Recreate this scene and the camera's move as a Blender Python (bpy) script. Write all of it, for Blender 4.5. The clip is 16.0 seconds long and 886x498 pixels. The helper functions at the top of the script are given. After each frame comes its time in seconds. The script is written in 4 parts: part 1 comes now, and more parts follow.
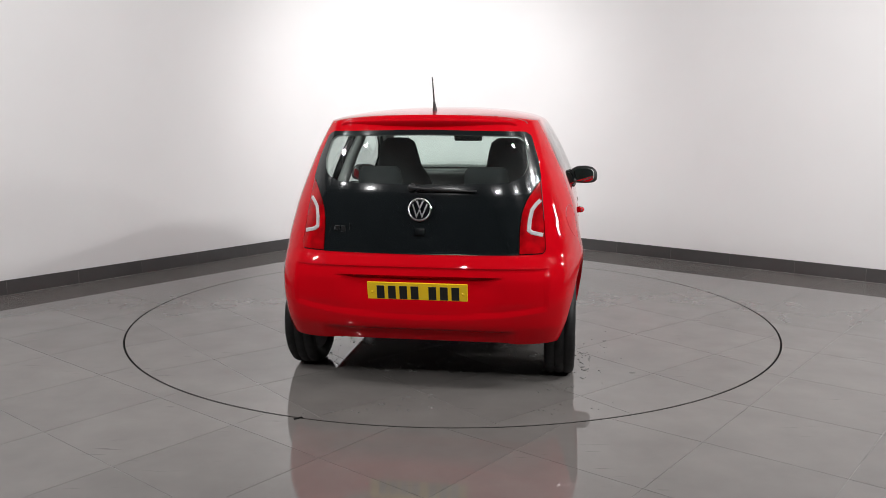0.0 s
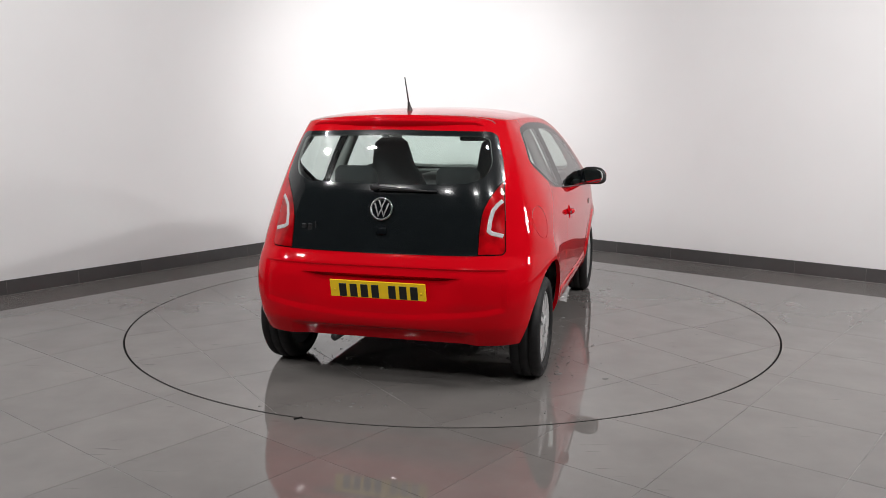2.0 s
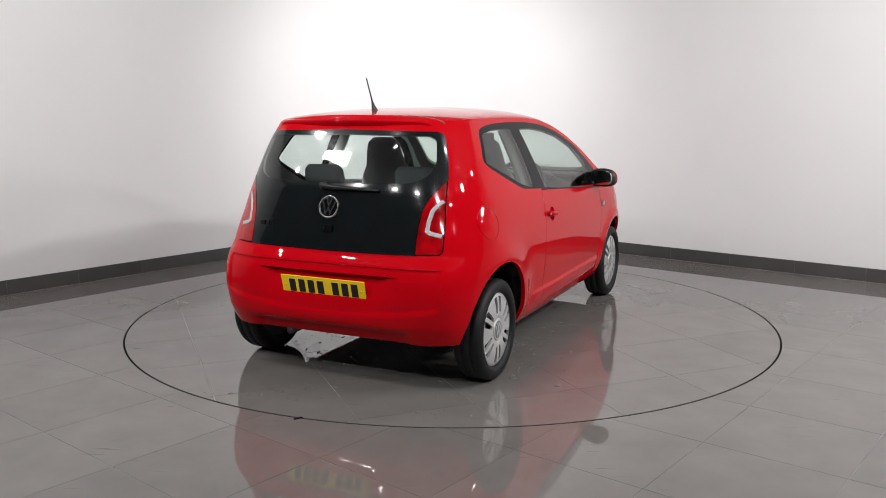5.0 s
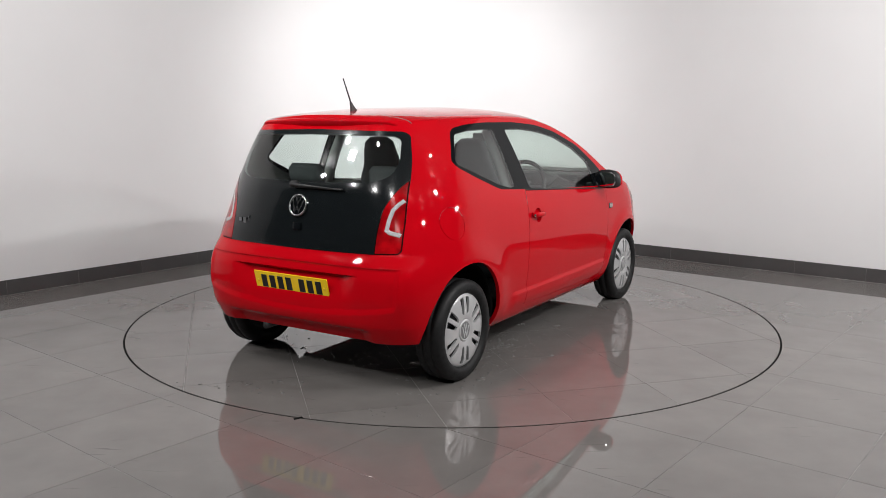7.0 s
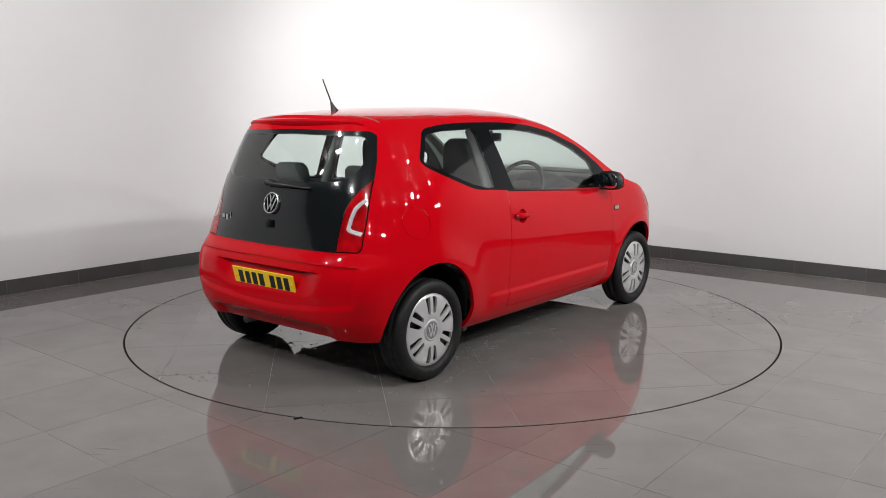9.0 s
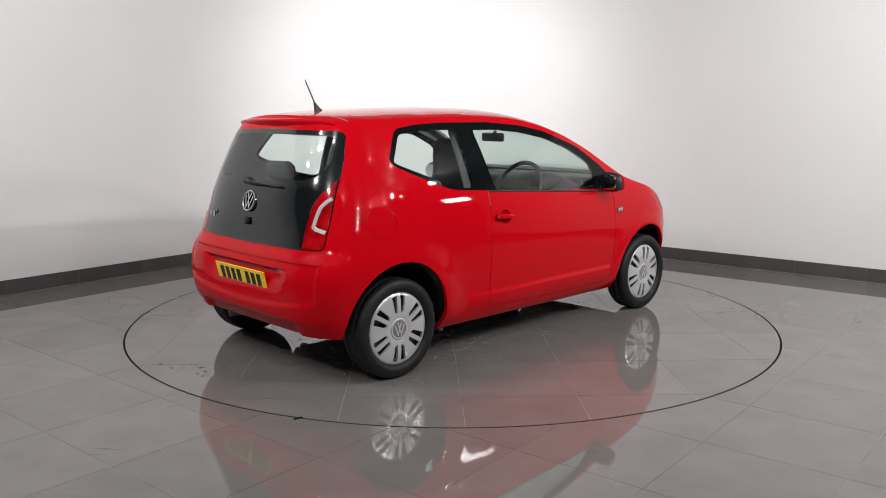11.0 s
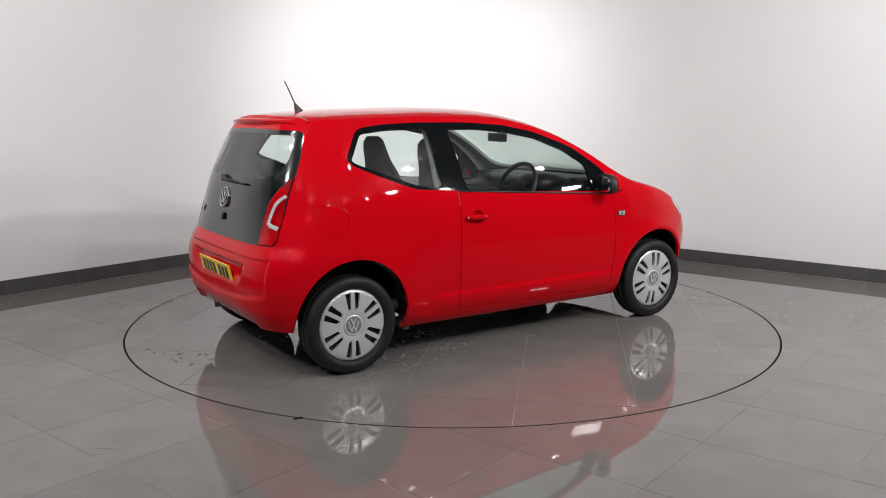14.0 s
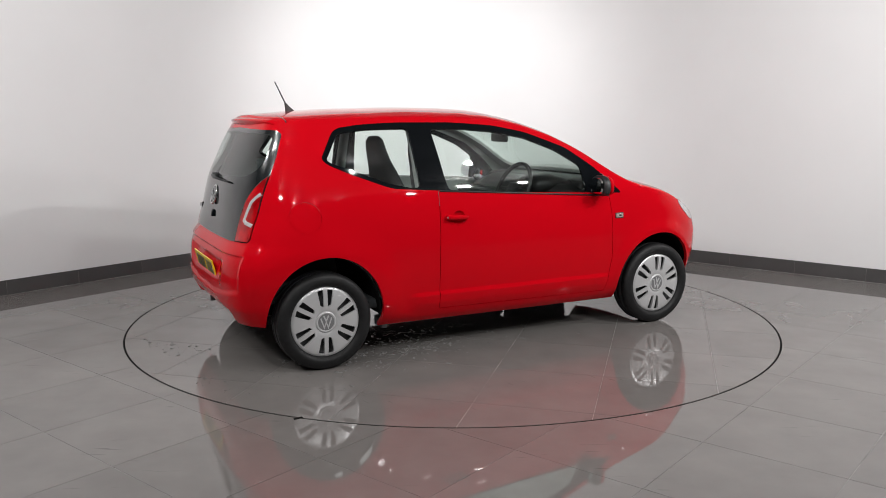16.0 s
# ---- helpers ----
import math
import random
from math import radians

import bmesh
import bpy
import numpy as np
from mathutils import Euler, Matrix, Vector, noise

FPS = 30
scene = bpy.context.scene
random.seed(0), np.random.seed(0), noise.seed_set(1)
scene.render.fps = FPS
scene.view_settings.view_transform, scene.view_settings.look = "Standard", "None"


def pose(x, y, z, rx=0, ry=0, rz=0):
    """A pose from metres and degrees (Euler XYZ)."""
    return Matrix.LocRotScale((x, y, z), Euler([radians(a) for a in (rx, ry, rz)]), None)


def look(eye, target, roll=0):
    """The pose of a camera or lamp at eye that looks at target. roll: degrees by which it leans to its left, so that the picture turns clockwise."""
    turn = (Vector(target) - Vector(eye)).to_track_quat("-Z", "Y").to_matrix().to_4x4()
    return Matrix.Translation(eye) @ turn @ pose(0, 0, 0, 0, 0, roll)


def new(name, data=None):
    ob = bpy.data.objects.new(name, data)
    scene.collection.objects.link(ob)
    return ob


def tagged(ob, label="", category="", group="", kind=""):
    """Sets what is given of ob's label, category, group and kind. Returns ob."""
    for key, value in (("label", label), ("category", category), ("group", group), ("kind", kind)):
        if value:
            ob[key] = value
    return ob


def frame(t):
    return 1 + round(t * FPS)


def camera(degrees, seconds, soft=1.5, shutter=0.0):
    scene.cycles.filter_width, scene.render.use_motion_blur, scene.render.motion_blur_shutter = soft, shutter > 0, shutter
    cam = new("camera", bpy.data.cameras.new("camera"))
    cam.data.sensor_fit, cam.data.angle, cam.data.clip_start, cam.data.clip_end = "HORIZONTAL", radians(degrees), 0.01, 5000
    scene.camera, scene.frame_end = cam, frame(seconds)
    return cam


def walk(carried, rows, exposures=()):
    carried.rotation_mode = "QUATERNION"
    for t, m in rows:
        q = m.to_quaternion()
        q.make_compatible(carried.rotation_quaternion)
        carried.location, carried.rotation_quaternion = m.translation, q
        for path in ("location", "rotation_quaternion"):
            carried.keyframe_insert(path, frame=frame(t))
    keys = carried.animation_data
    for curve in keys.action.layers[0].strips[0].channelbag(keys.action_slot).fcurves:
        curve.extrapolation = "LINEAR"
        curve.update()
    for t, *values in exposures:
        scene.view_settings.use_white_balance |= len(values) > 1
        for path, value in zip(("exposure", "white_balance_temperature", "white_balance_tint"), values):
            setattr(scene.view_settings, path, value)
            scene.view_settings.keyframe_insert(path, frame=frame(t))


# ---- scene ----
# The hall: a right-angled white corner with a turntable let into the tiled floor; the car stands on the turntable and turns with it.
EYE = (0.0, -5.864, 1.428)
cam = camera(56.43, 16.0, soft=0.5)
CAM_POSE = pose(*EYE, 90 - 9.221, 0, 0.59)
walk(cam, [(0.0, CAM_POSE), (16.0, CAM_POSE)])

# ---- light ----
GRID = radians(51.4)
EU = Vector((math.cos(GRID), math.sin(GRID), 0))
EV = Vector((math.sin(GRID), -math.cos(GRID), 0))
WALL_U, WALL_V = 3.184, -3.163       # the two visible walls
BACK_U, BACK_V = -5.6, 5.5           # the walls behind the camera
CEILING = 3.3


def hall(u, v, z=0.0):
    """A place from the hall's own axes."""
    p = EU * u + EV * v
    return Vector((p.x, p.y, z))


world = bpy.data.worlds.new("world")
world.use_nodes = True
world.node_tree.nodes["Background"].inputs[0].default_value = (0.8, 0.85, 0.9, 1)
world.node_tree.nodes["Background"].inputs[1].default_value = 0.02
scene.world = world


# small bright lamps under the ceiling in two arcs behind the camera's place, aimed at the turntable
for angle, radius, height, power in (
        (-14, 4.3, 3.15, 8), (-30, 4.6, 3.15, 12), (-47, 4.8, 3.15, 15), (-63, 5.0, 3.15, 24), (-79, 5.1, 3.15, 20), (-100, 5.1, 3.15, 27), (-118, 4.9, 3.15, 25), (-136, 4.6, 3.15, 17), (-152, 4.3, 3.15, 16),
        (-38, 3.2, 3.15, 12), (-62, 3.1, 3.15, 12), (-122, 3.1, 3.15, 10), (-146, 3.2, 3.15, 8)):
    data = bpy.data.lights.new("studio_spot", "AREA")
    data.shape, data.size, data.energy, data.color = "DISK", 0.10, power, (1.0, 0.99, 0.985)
    ob = new("studio_spot", data)
    ob.matrix_world = look((radius * math.cos(radians(angle)), radius * math.sin(radians(angle)), height), (0.0, 1.6, 1.3))


def strip_lamp(place, target, length, width, power):
    """A square-ended lamp beside the turntable, facing the car."""
    data = bpy.data.lights.new("strip_lamp", "AREA")
    data.shape, data.size, data.size_y, data.energy, data.color = "RECTANGLE", length, width, power, (1.0, 0.99, 0.985)
    ob = new("strip_lamp", data)
    ob.matrix_world = look(place, target)
    return ob


strip_lamp((4.7, -1.1, 2.3), (0.0, 0.3, 0.6), 0.34, 0.24, 38)
strip_lamp((3.3, -2.7, 3.1), (0.6, 0.6, 0.6), 0.15, 0.10, 52)
strip_lamp((-2.9, -2.3, 3.2), (0.4, 0.6, 0.6), 0.26, 0.16, 26)
# soft wide spots wash the corner behind the turntable
data = bpy.data.lights.new("corner_spot", "SPOT")
data.energy, data.spot_size, data.spot_blend, data.shadow_soft_size, data.color = 174, radians(118), 1.0, 0.35, (1.0, 0.99, 0.985)
ob = new("corner_spot", data)
ob.matrix_world = look((-0.14, 0.7, 2.85), (-0.30, 4.40, 0.95))
data = bpy.data.lights.new("corner_spot", "SPOT")
data.energy, data.spot_size, data.spot_blend, data.shadow_soft_size, data.color = 106, radians(88), 1.0, 0.2, (1.0, 0.99, 0.985)
ob = new("corner_spot", data)
ob.matrix_world = look((-0.10, 0.7, 2.85), (-0.48, 4.46, 1.2))

# ---- materials ----


def mat(name, colour, rough=0.5, metal=0.0, vary=0.1, scale=8.0, bump=0.0, bump_scale=120.0, coat=0.0, coat_ior=1.5, per_piece=0.0, rough_vary=0.0, spec=0.5, ior=1.5):
    """A surface with soft stains, fine grain and, where asked, a tint of its own for every piece."""
    m = bpy.data.materials.new(name)
    m.use_nodes = True
    nt = m.node_tree
    b = nt.nodes["Principled BSDF"]
    b.inputs["Roughness"].default_value = rough
    b.inputs["Metallic"].default_value = metal
    b.inputs["IOR"].default_value = ior
    b.inputs["Specular IOR Level"].default_value = spec
    b.inputs["Coat Weight"].default_value = coat
    b.inputs["Coat Roughness"].default_value = 0.02
    b.inputs["Coat IOR"].default_value = coat_ior
    tc = nt.nodes.new("ShaderNodeTexCoord")
    big = nt.nodes.new("ShaderNodeTexNoise")
    big.inputs["Scale"].default_value, big.inputs["Detail"].default_value = scale, 6
    nt.links.new(tc.outputs["Object"], big.inputs["Vector"])
    ramp = nt.nodes.new("ShaderNodeMapRange")
    ramp.inputs["From Min"].default_value, ramp.inputs["From Max"].default_value = 0.3, 0.7
    ramp.inputs["To Min"].default_value, ramp.inputs["To Max"].default_value = 1 - vary, 1 + vary
    nt.links.new(big.outputs["Fac"], ramp.inputs["Value"])
    value = ramp.outputs["Result"]
    if per_piece:
        info = nt.nodes.new("ShaderNodeObjectInfo")
        r2 = nt.nodes.new("ShaderNodeMapRange")
        r2.inputs["To Min"].default_value, r2.inputs["To Max"].default_value = 1 - per_piece, 1 + per_piece
        nt.links.new(info.outputs["Random"], r2.inputs["Value"])
        mul = nt.nodes.new("ShaderNodeMath")
        mul.operation = "MULTIPLY"
        nt.links.new(value, mul.inputs[0])
        nt.links.new(r2.outputs["Result"], mul.inputs[1])
        value = mul.outputs[0]
    mix = nt.nodes.new("ShaderNodeVectorMath")
    mix.operation = "SCALE"
    mix.inputs[0].default_value = colour
    nt.links.new(value, mix.inputs["Scale"])
    nt.links.new(mix.outputs[0], b.inputs["Base Color"])
    if rough_vary:
        r3 = nt.nodes.new("ShaderNodeMapRange")
        r3.inputs["From Min"].default_value, r3.inputs["From Max"].default_value = 0.3, 0.75
        r3.inputs["To Min"].default_value, r3.inputs["To Max"].default_value = rough, rough + rough_vary
        n3 = nt.nodes.new("ShaderNodeTexNoise")
        n3.inputs["Scale"].default_value, n3.inputs["Detail"].default_value = scale * 2.3, 8
        nt.links.new(tc.outputs["Object"], n3.inputs["Vector"])
        nt.links.new(n3.outputs["Fac"], r3.inputs["Value"])
        nt.links.new(r3.outputs["Result"], b.inputs["Roughness"])
    if bump:
        fine = nt.nodes.new("ShaderNodeTexNoise")
        fine.inputs["Scale"].default_value, fine.inputs["Detail"].default_value = bump_scale, 4
        nt.links.new(tc.outputs["Object"], fine.inputs["Vector"])
        bn = nt.nodes.new("ShaderNodeBump")
        bn.inputs["Strength"].default_value, bn.inputs["Distance"].default_value = bump, 0.002
        nt.links.new(fine.outputs["Fac"], bn.inputs["Height"])
        nt.links.new(bn.outputs["Normal"], b.inputs["Normal"])
    return m


def glass(name, tint, gloss=0.02):
    """Thin tinted pane: clear through, with a Fresnel gloss."""
    m = bpy.data.materials.new(name)
    m.use_nodes = True
    nt = m.node_tree
    nt.nodes.clear()
    out = nt.nodes.new("ShaderNodeOutputMaterial")
    tr = nt.nodes.new("ShaderNodeBsdfTransparent")
    tr.inputs["Color"].default_value = (*tint, 1)
    gl = nt.nodes.new("ShaderNodeBsdfGlossy")
    gl.inputs["Roughness"].default_value = gloss
    lw = nt.nodes.new("ShaderNodeLayerWeight")
    lw.inputs["Blend"].default_value = 0.5
    pw = nt.nodes.new("ShaderNodeMath")
    pw.operation, pw.inputs[1].default_value = "POWER", 4.5
    nt.links.new(lw.outputs["Facing"], pw.inputs[0])
    fr = nt.nodes.new("ShaderNodeMath")
    fr.operation, fr.inputs[1].default_value, fr.inputs[2].default_value = "MULTIPLY_ADD", 0.88, 0.095
    nt.links.new(pw.outputs[0], fr.inputs[0])
    mx = nt.nodes.new("ShaderNodeMixShader")
    nt.links.new(fr.outputs[0], mx.inputs[0])
    nt.links.new(tr.outputs[0], mx.inputs[1])
    nt.links.new(gl.outputs[0], mx.inputs[2])
    nt.links.new(mx.outputs[0], out.inputs[0])
    return m


M_WALL = mat("white_wall_paint", (0.79, 0.783, 0.787), 0.75, vary=0.015, scale=1.5, bump=0.08, bump_scale=220)
# ceiling colour set darker than the walls to hold down bounce and reflections
M_CEIL = mat("darkened_ceiling", (0.24, 0.24, 0.24), 0.8, vary=0.02, scale=2)
M_DARKWALL = mat("dark_wall_paint", (0.035, 0.035, 0.036), 0.7, vary=0.03, scale=1.5)
M_TILE = mat("polished_grey_porcelain", (0.168, 0.157, 0.150), 0.012, vary=0.08, scale=4, per_piece=0.05, rough_vary=0.035, ior=1.52)
def scuffed(m, amount=0.3):
    """Short dark scuffs over a material's colour."""
    nt = m.node_tree
    b = nt.nodes["Principled BSDF"]
    src = b.inputs["Base Color"].links[0].from_socket
    tc = nt.nodes.new("ShaderNodeTexCoord")
    mp = nt.nodes.new("ShaderNodeMapping")
    mp.inputs["Rotation"].default_value = (0, 0, 0.5)
    mp.inputs["Scale"].default_value = (5, 42, 1)
    nt.links.new(tc.outputs["Object"], mp.inputs["Vector"])
    n = nt.nodes.new("ShaderNodeTexNoise")
    n.inputs["Scale"].default_value, n.inputs["Detail"].default_value = 1.0, 3
    nt.links.new(mp.outputs[0], n.inputs["Vector"])
    patch = nt.nodes.new("ShaderNodeTexNoise")
    patch.inputs["Scale"].default_value = 1.7
    nt.links.new(tc.outputs["Object"], patch.inputs["Vector"])
    r1 = nt.nodes.new("ShaderNodeMapRange")
    r1.inputs["From Min"].default_value, r1.inputs["From Max"].default_value = 0.66, 0.74
    nt.links.new(n.outputs["Fac"], r1.inputs["Value"])
    r2 = nt.nodes.new("ShaderNodeMapRange")
    r2.inputs["From Min"].default_value, r2.inputs["From Max"].default_value = 0.50, 0.62
    nt.links.new(patch.outputs["Fac"], r2.inputs["Value"])
    mul = nt.nodes.new("ShaderNodeMath")
    mul.operation = "MULTIPLY"
    nt.links.new(r1.outputs[0], mul.inputs[0])
    nt.links.new(r2.outputs[0], mul.inputs[1])
    inv = nt.nodes.new("ShaderNodeMath")
    inv.operation, inv.inputs[1].default_value, inv.inputs[2].default_value = "MULTIPLY_ADD", -amount, 1.0
    nt.links.new(mul.outputs[0], inv.inputs[0])
    sc = nt.nodes.new("ShaderNodeVectorMath")
    sc.operation = "SCALE"
    nt.links.new(src, sc.inputs[0])
    nt.links.new(inv.outputs[0], sc.inputs["Scale"])
    nt.links.new(sc.outputs[0], b.inputs["Base Color"])


scuffed(M_TILE, 0.55)
M_GROUT = mat("worn_grey_grout", (0.24, 0.23, 0.225), 0.8, vary=0.85, scale=3.2)
M_PALE_GROUT = mat("pale_grout", (0.15, 0.145, 0.14), 0.7, vary=0.4, scale=9)
M_BEAD = mat("pale_floor_joint", (0.34, 0.33, 0.32), 0.7, vary=0.6, scale=5)
M_SKIRT = mat("dark_grey_skirting_tile", (0.075, 0.072, 0.072), 0.3, vary=0.08, scale=6, per_piece=0.06, rough_vary=0.1)
M_GAP = mat("black_rubber_gap", (0.008, 0.008, 0.008), 0.9, vary=0.2, spec=0.06)
M_RED = mat("red_car_paint", (0.50, 0.0016, 0.0070), 0.4, vary=0.008, scale=2, coat=1.0, coat_ior=1.26, spec=0.0)
M_TRIM = mat("grey_cabin_lining", (0.34, 0.345, 0.335), 0.7, vary=0.05, bump=0.15, bump_scale=400)
M_BLACK = mat("black_gloss_panel", (0.006, 0.008, 0.009), 0.12, vary=0.1, coat=0.4)
M_FRAME = mat("black_window_frame", (0.004, 0.005, 0.006), 0.06, vary=0.1, spec=0.10)
M_PLASTIC = mat("black_plastic", (0.018, 0.018, 0.019), 0.45, vary=0.1, bump=0.1, bump_scale=500)
M_SEAT = mat("dark_seat_fabric", (0.045, 0.050, 0.052), 0.9, vary=0.15, scale=20, bump=0.4, bump_scale=700)
M_RUBBER = mat("tyre_rubber", (0.007, 0.007, 0.0075), 0.48, vary=0.3, scale=18, bump=0.3, bump_scale=160, rough_vary=0.2, spec=0.32)
M_SILVER = mat("silver_wheel_paint", (0.56, 0.56, 0.565), 0.28, metal=0.35, vary=0.03, coat=0.5)
M_CHROME = mat("chrome", (0.62, 0.63, 0.64), 0.12, metal=1.0, vary=0.02)
M_PEWTER = mat("grey_hub_paint", (0.22, 0.22, 0.225), 0.3, metal=0.3, vary=0.05)
M_STEEL = mat("dark_steel", (0.05, 0.05, 0.052), 0.55, metal=0.2, vary=0.2)
M_YELLOW = mat("yellow_plate", (0.95, 0.62, 0.010), 0.25, vary=0.02, coat=0.4)
M_INK = mat("black_plate_print", (0.01, 0.01, 0.01), 0.35, vary=0.05)
M_LAMP = mat("red_lamp_lens", (0.34, 0.0012, 0.004), 0.08, vary=0.45, scale=16, coat=0.3)
M_CLEAR = mat("clear_lamp_guide", (0.46, 0.45, 0.45), 0.16, vary=0.15, scale=60, coat=1.0, bump=0.5, bump_scale=300)
M_ORANGE = mat("clear_repeater_lens", (0.36, 0.30, 0.27), 0.1, vary=0.1, scale=60, coat=1.0)
M_GLASS = glass("tinted_window_glass", (0.89, 0.95, 0.925))
M_SCREEN_GLASS = glass("green_screen_glass", (0.82, 0.93, 0.88))
M_REAR_GLASS = glass("rear_window_glass", (0.87, 0.94, 0.915))
M_MIRROR = mat("mirror_glass", (0.8, 0.82, 0.83), 0.01, metal=1.0, vary=0.0)
M_WATER = mat("water_drops", (0.16, 0.155, 0.15), 0.02, vary=0.1, spec=1.0)

# ---- building helpers ----


def mesh_of(name, bm, *materials, smooth=True):
    me = bpy.data.meshes.new(name)
    bm.to_mesh(me)
    bm.free()
    for m in materials:
        me.materials.append(m)
    if smooth:
        me.shade_smooth()
    return me


def part(name, bm, material, parent, label="", smooth=True):
    """ONE mesh object under a thing or a part."""
    mats = material if isinstance(material, (list, tuple)) else [material]
    ob = new(name, mesh_of(name, bm, *mats, smooth=smooth))
    ob.parent = parent
    return tagged(ob, label) if label else ob


def box(bm, x0, x1, y0, y1, z0, z1, bevel=0.0, m=None, seg=2):
    made = bmesh.ops.create_cube(bm, size=1, matrix=Matrix.Translation(((x0 + x1) / 2, (y0 + y1) / 2, (z0 + z1) / 2)) @ Matrix.Diagonal((x1 - x0, y1 - y0, z1 - z0, 1)))
    verts = made["verts"]
    if bevel:
        edges = list({e for v in verts for e in v.link_edges})
        out = bmesh.ops.bevel(bm, geom=edges, offset=bevel, segments=seg, affect="EDGES", profile=0.5)
        verts = list({v for f in out["faces"] for v in f.verts} | {v for v in verts if v.is_valid})
    if m is not None:
        bmesh.ops.transform(bm, matrix=m, verts=verts)
    return verts


def lathe(bm, profile, n=48, m=None):
    """Turns a list of (axis, radius) round the y axis."""
    rings = []
    for a, r in profile:
        rings.append([bm.verts.new((r * math.cos(2 * math.pi * k / n), a, r * math.sin(2 * math.pi * k / n))) for k in range(n)])
    for p, q in zip(rings, rings[1:]):
        for k in range(n):
            bm.faces.new((p[k], p[(k + 1) % n], q[(k + 1) % n], q[k]))
    if m is not None:
        bmesh.ops.transform(bm, matrix=m, verts=[v for r in rings for v in r])
    return rings


def tube(bm, path, radii, n=10, caps=True):
    """A round tube along a path."""
    path = [Vector(p) for p in path]
    rings = []
    for i, p in enumerate(path):
        d = (path[min(i + 1, len(path) - 1)] - path[max(i - 1, 0)]).normalized()
        side = d.orthogonal().normalized() if i == 0 else (rings_side - d * rings_side.dot(d)).normalized()
        rings_side = side
        up = d.cross(side)
        r = radii[i] if isinstance(radii, (list, tuple)) else radii
        rings.append([bm.verts.new(p + (side * math.cos(2 * math.pi * k / n) + up * math.sin(2 * math.pi * k / n)) * r) for k in range(n)])
    for a, b in zip(rings, rings[1:]):
        for k in range(n):
            bm.faces.new((a[k], a[(k + 1) % n], b[(k + 1) % n], b[k]))
    if caps:
        bm.faces.new(rings[0][::-1])
        bm.faces.new(rings[-1])


def loft(bm, sections, n=28, power=3.2):
    """A padded form: sections are (centre, half_width_vector, half_depth_vector), each a rounded rectangle."""
    rings = []
    for c, a, b in sections:
        c, a, b = Vector(c), Vector(a), Vector(b)
        ring = []
        for k in range(n):
            t = 2 * math.pi * k / n
            ct, st = math.cos(t), math.sin(t)
            r = (abs(ct) ** power + abs(st) ** power) ** (-1 / power)
            ring.append(bm.verts.new(c + a * (r * ct) + b * (r * st)))
        rings.append(ring)
    for p, q in zip(rings, rings[1:]):
        for k in range(n):
            bm.faces.new((p[k], p[(k + 1) % n], q[(k + 1) % n], q[k]))
    bm.faces.new(rings[0][::-1])
    bm.faces.new(rings[-1])
    bmesh.ops.recalc_face_normals(bm, faces=bm.faces)


def clip_poly(poly, keep):
    """The part of a convex polygon on which keep(point) >= 0, keep being linear."""
    out = []
    for i, p in enumerate(poly):
        q = poly[(i + 1) % len(poly)]
        a, b = keep(p), keep(q)
        if a >= 0:
            out.append(p)
        if (a > 0 > b) or (a < 0 < b):
            s = a / (a - b)
            out.append((p[0] + (q[0] - p[0]) * s, p[1] + (q[1] - p[1]) * s))
    return out


def table(points, sigma):
    """A smooth curve through a short table."""
    xs, ys = zip(*points)
    step = 0.004
    g = np.arange(xs[0] - 0.5, xs[-1] + 0.5, step)
    lo = ys[0] + (g - xs[0]) * (ys[1] - ys[0]) / (xs[1] - xs[0])
    hi = ys[-1] + (g - xs[-1]) * (ys[-1] - ys[-2]) / (xs[-1] - xs[-2])
    v = np.where(g < xs[0], lo, np.where(g > xs[-1], hi, np.interp(g, xs, ys)))
    k = np.exp(-0.5 * (np.arange(-int(4 * sigma / step), int(4 * sigma / step) + 1) * step / sigma) ** 2)
    s = np.convolve(v, k / k.sum(), mode="same")
    return lambda x: float(np.interp(x, g, s))


# ---- the hall ----
TILE, GAP, RADIUS = 0.595, 0.0026, 2.229
WEDGES = 120


def clip_out(poly, r):
    """A convex polygon less the disc of radius r, as convex pieces."""
    cx, cy = sum(p[0] for p in poly) / len(poly), sum(p[1] for p in poly) / len(poly)
    if math.hypot(cx, cy) > r + 0.45:
        return [poly]
    pieces = []
    for k in range(WEDGES):
        a, b = 2 * math.pi * k / WEDGES, 2 * math.pi * (k + 1) / WEDGES
        mid, ch = (a + b) / 2, r * math.cos(math.pi / WEDGES)
        q = clip_poly(poly, lambda p: -math.sin(a) * p[0] + math.cos(a) * p[1])
        q = clip_poly(q, lambda p: math.sin(b) * p[0] - math.cos(b) * p[1]) if q else q
        q = clip_poly(q, lambda p: math.cos(mid) * p[0] + math.sin(mid) * p[1] - ch) if q else q
        if len(q) > 2:
            pieces.append(q)
    return pieces


def clip_in(poly, r):
    for k in range(WEDGES):
        mid, ch = 2 * math.pi * (k + 0.5) / WEDGES, r * math.cos(math.pi / WEDGES)
        poly = clip_poly(poly, lambda p: ch - math.cos(mid) * p[0] - math.sin(mid) * p[1])
        if len(poly) < 3:
            return []
    return [poly]


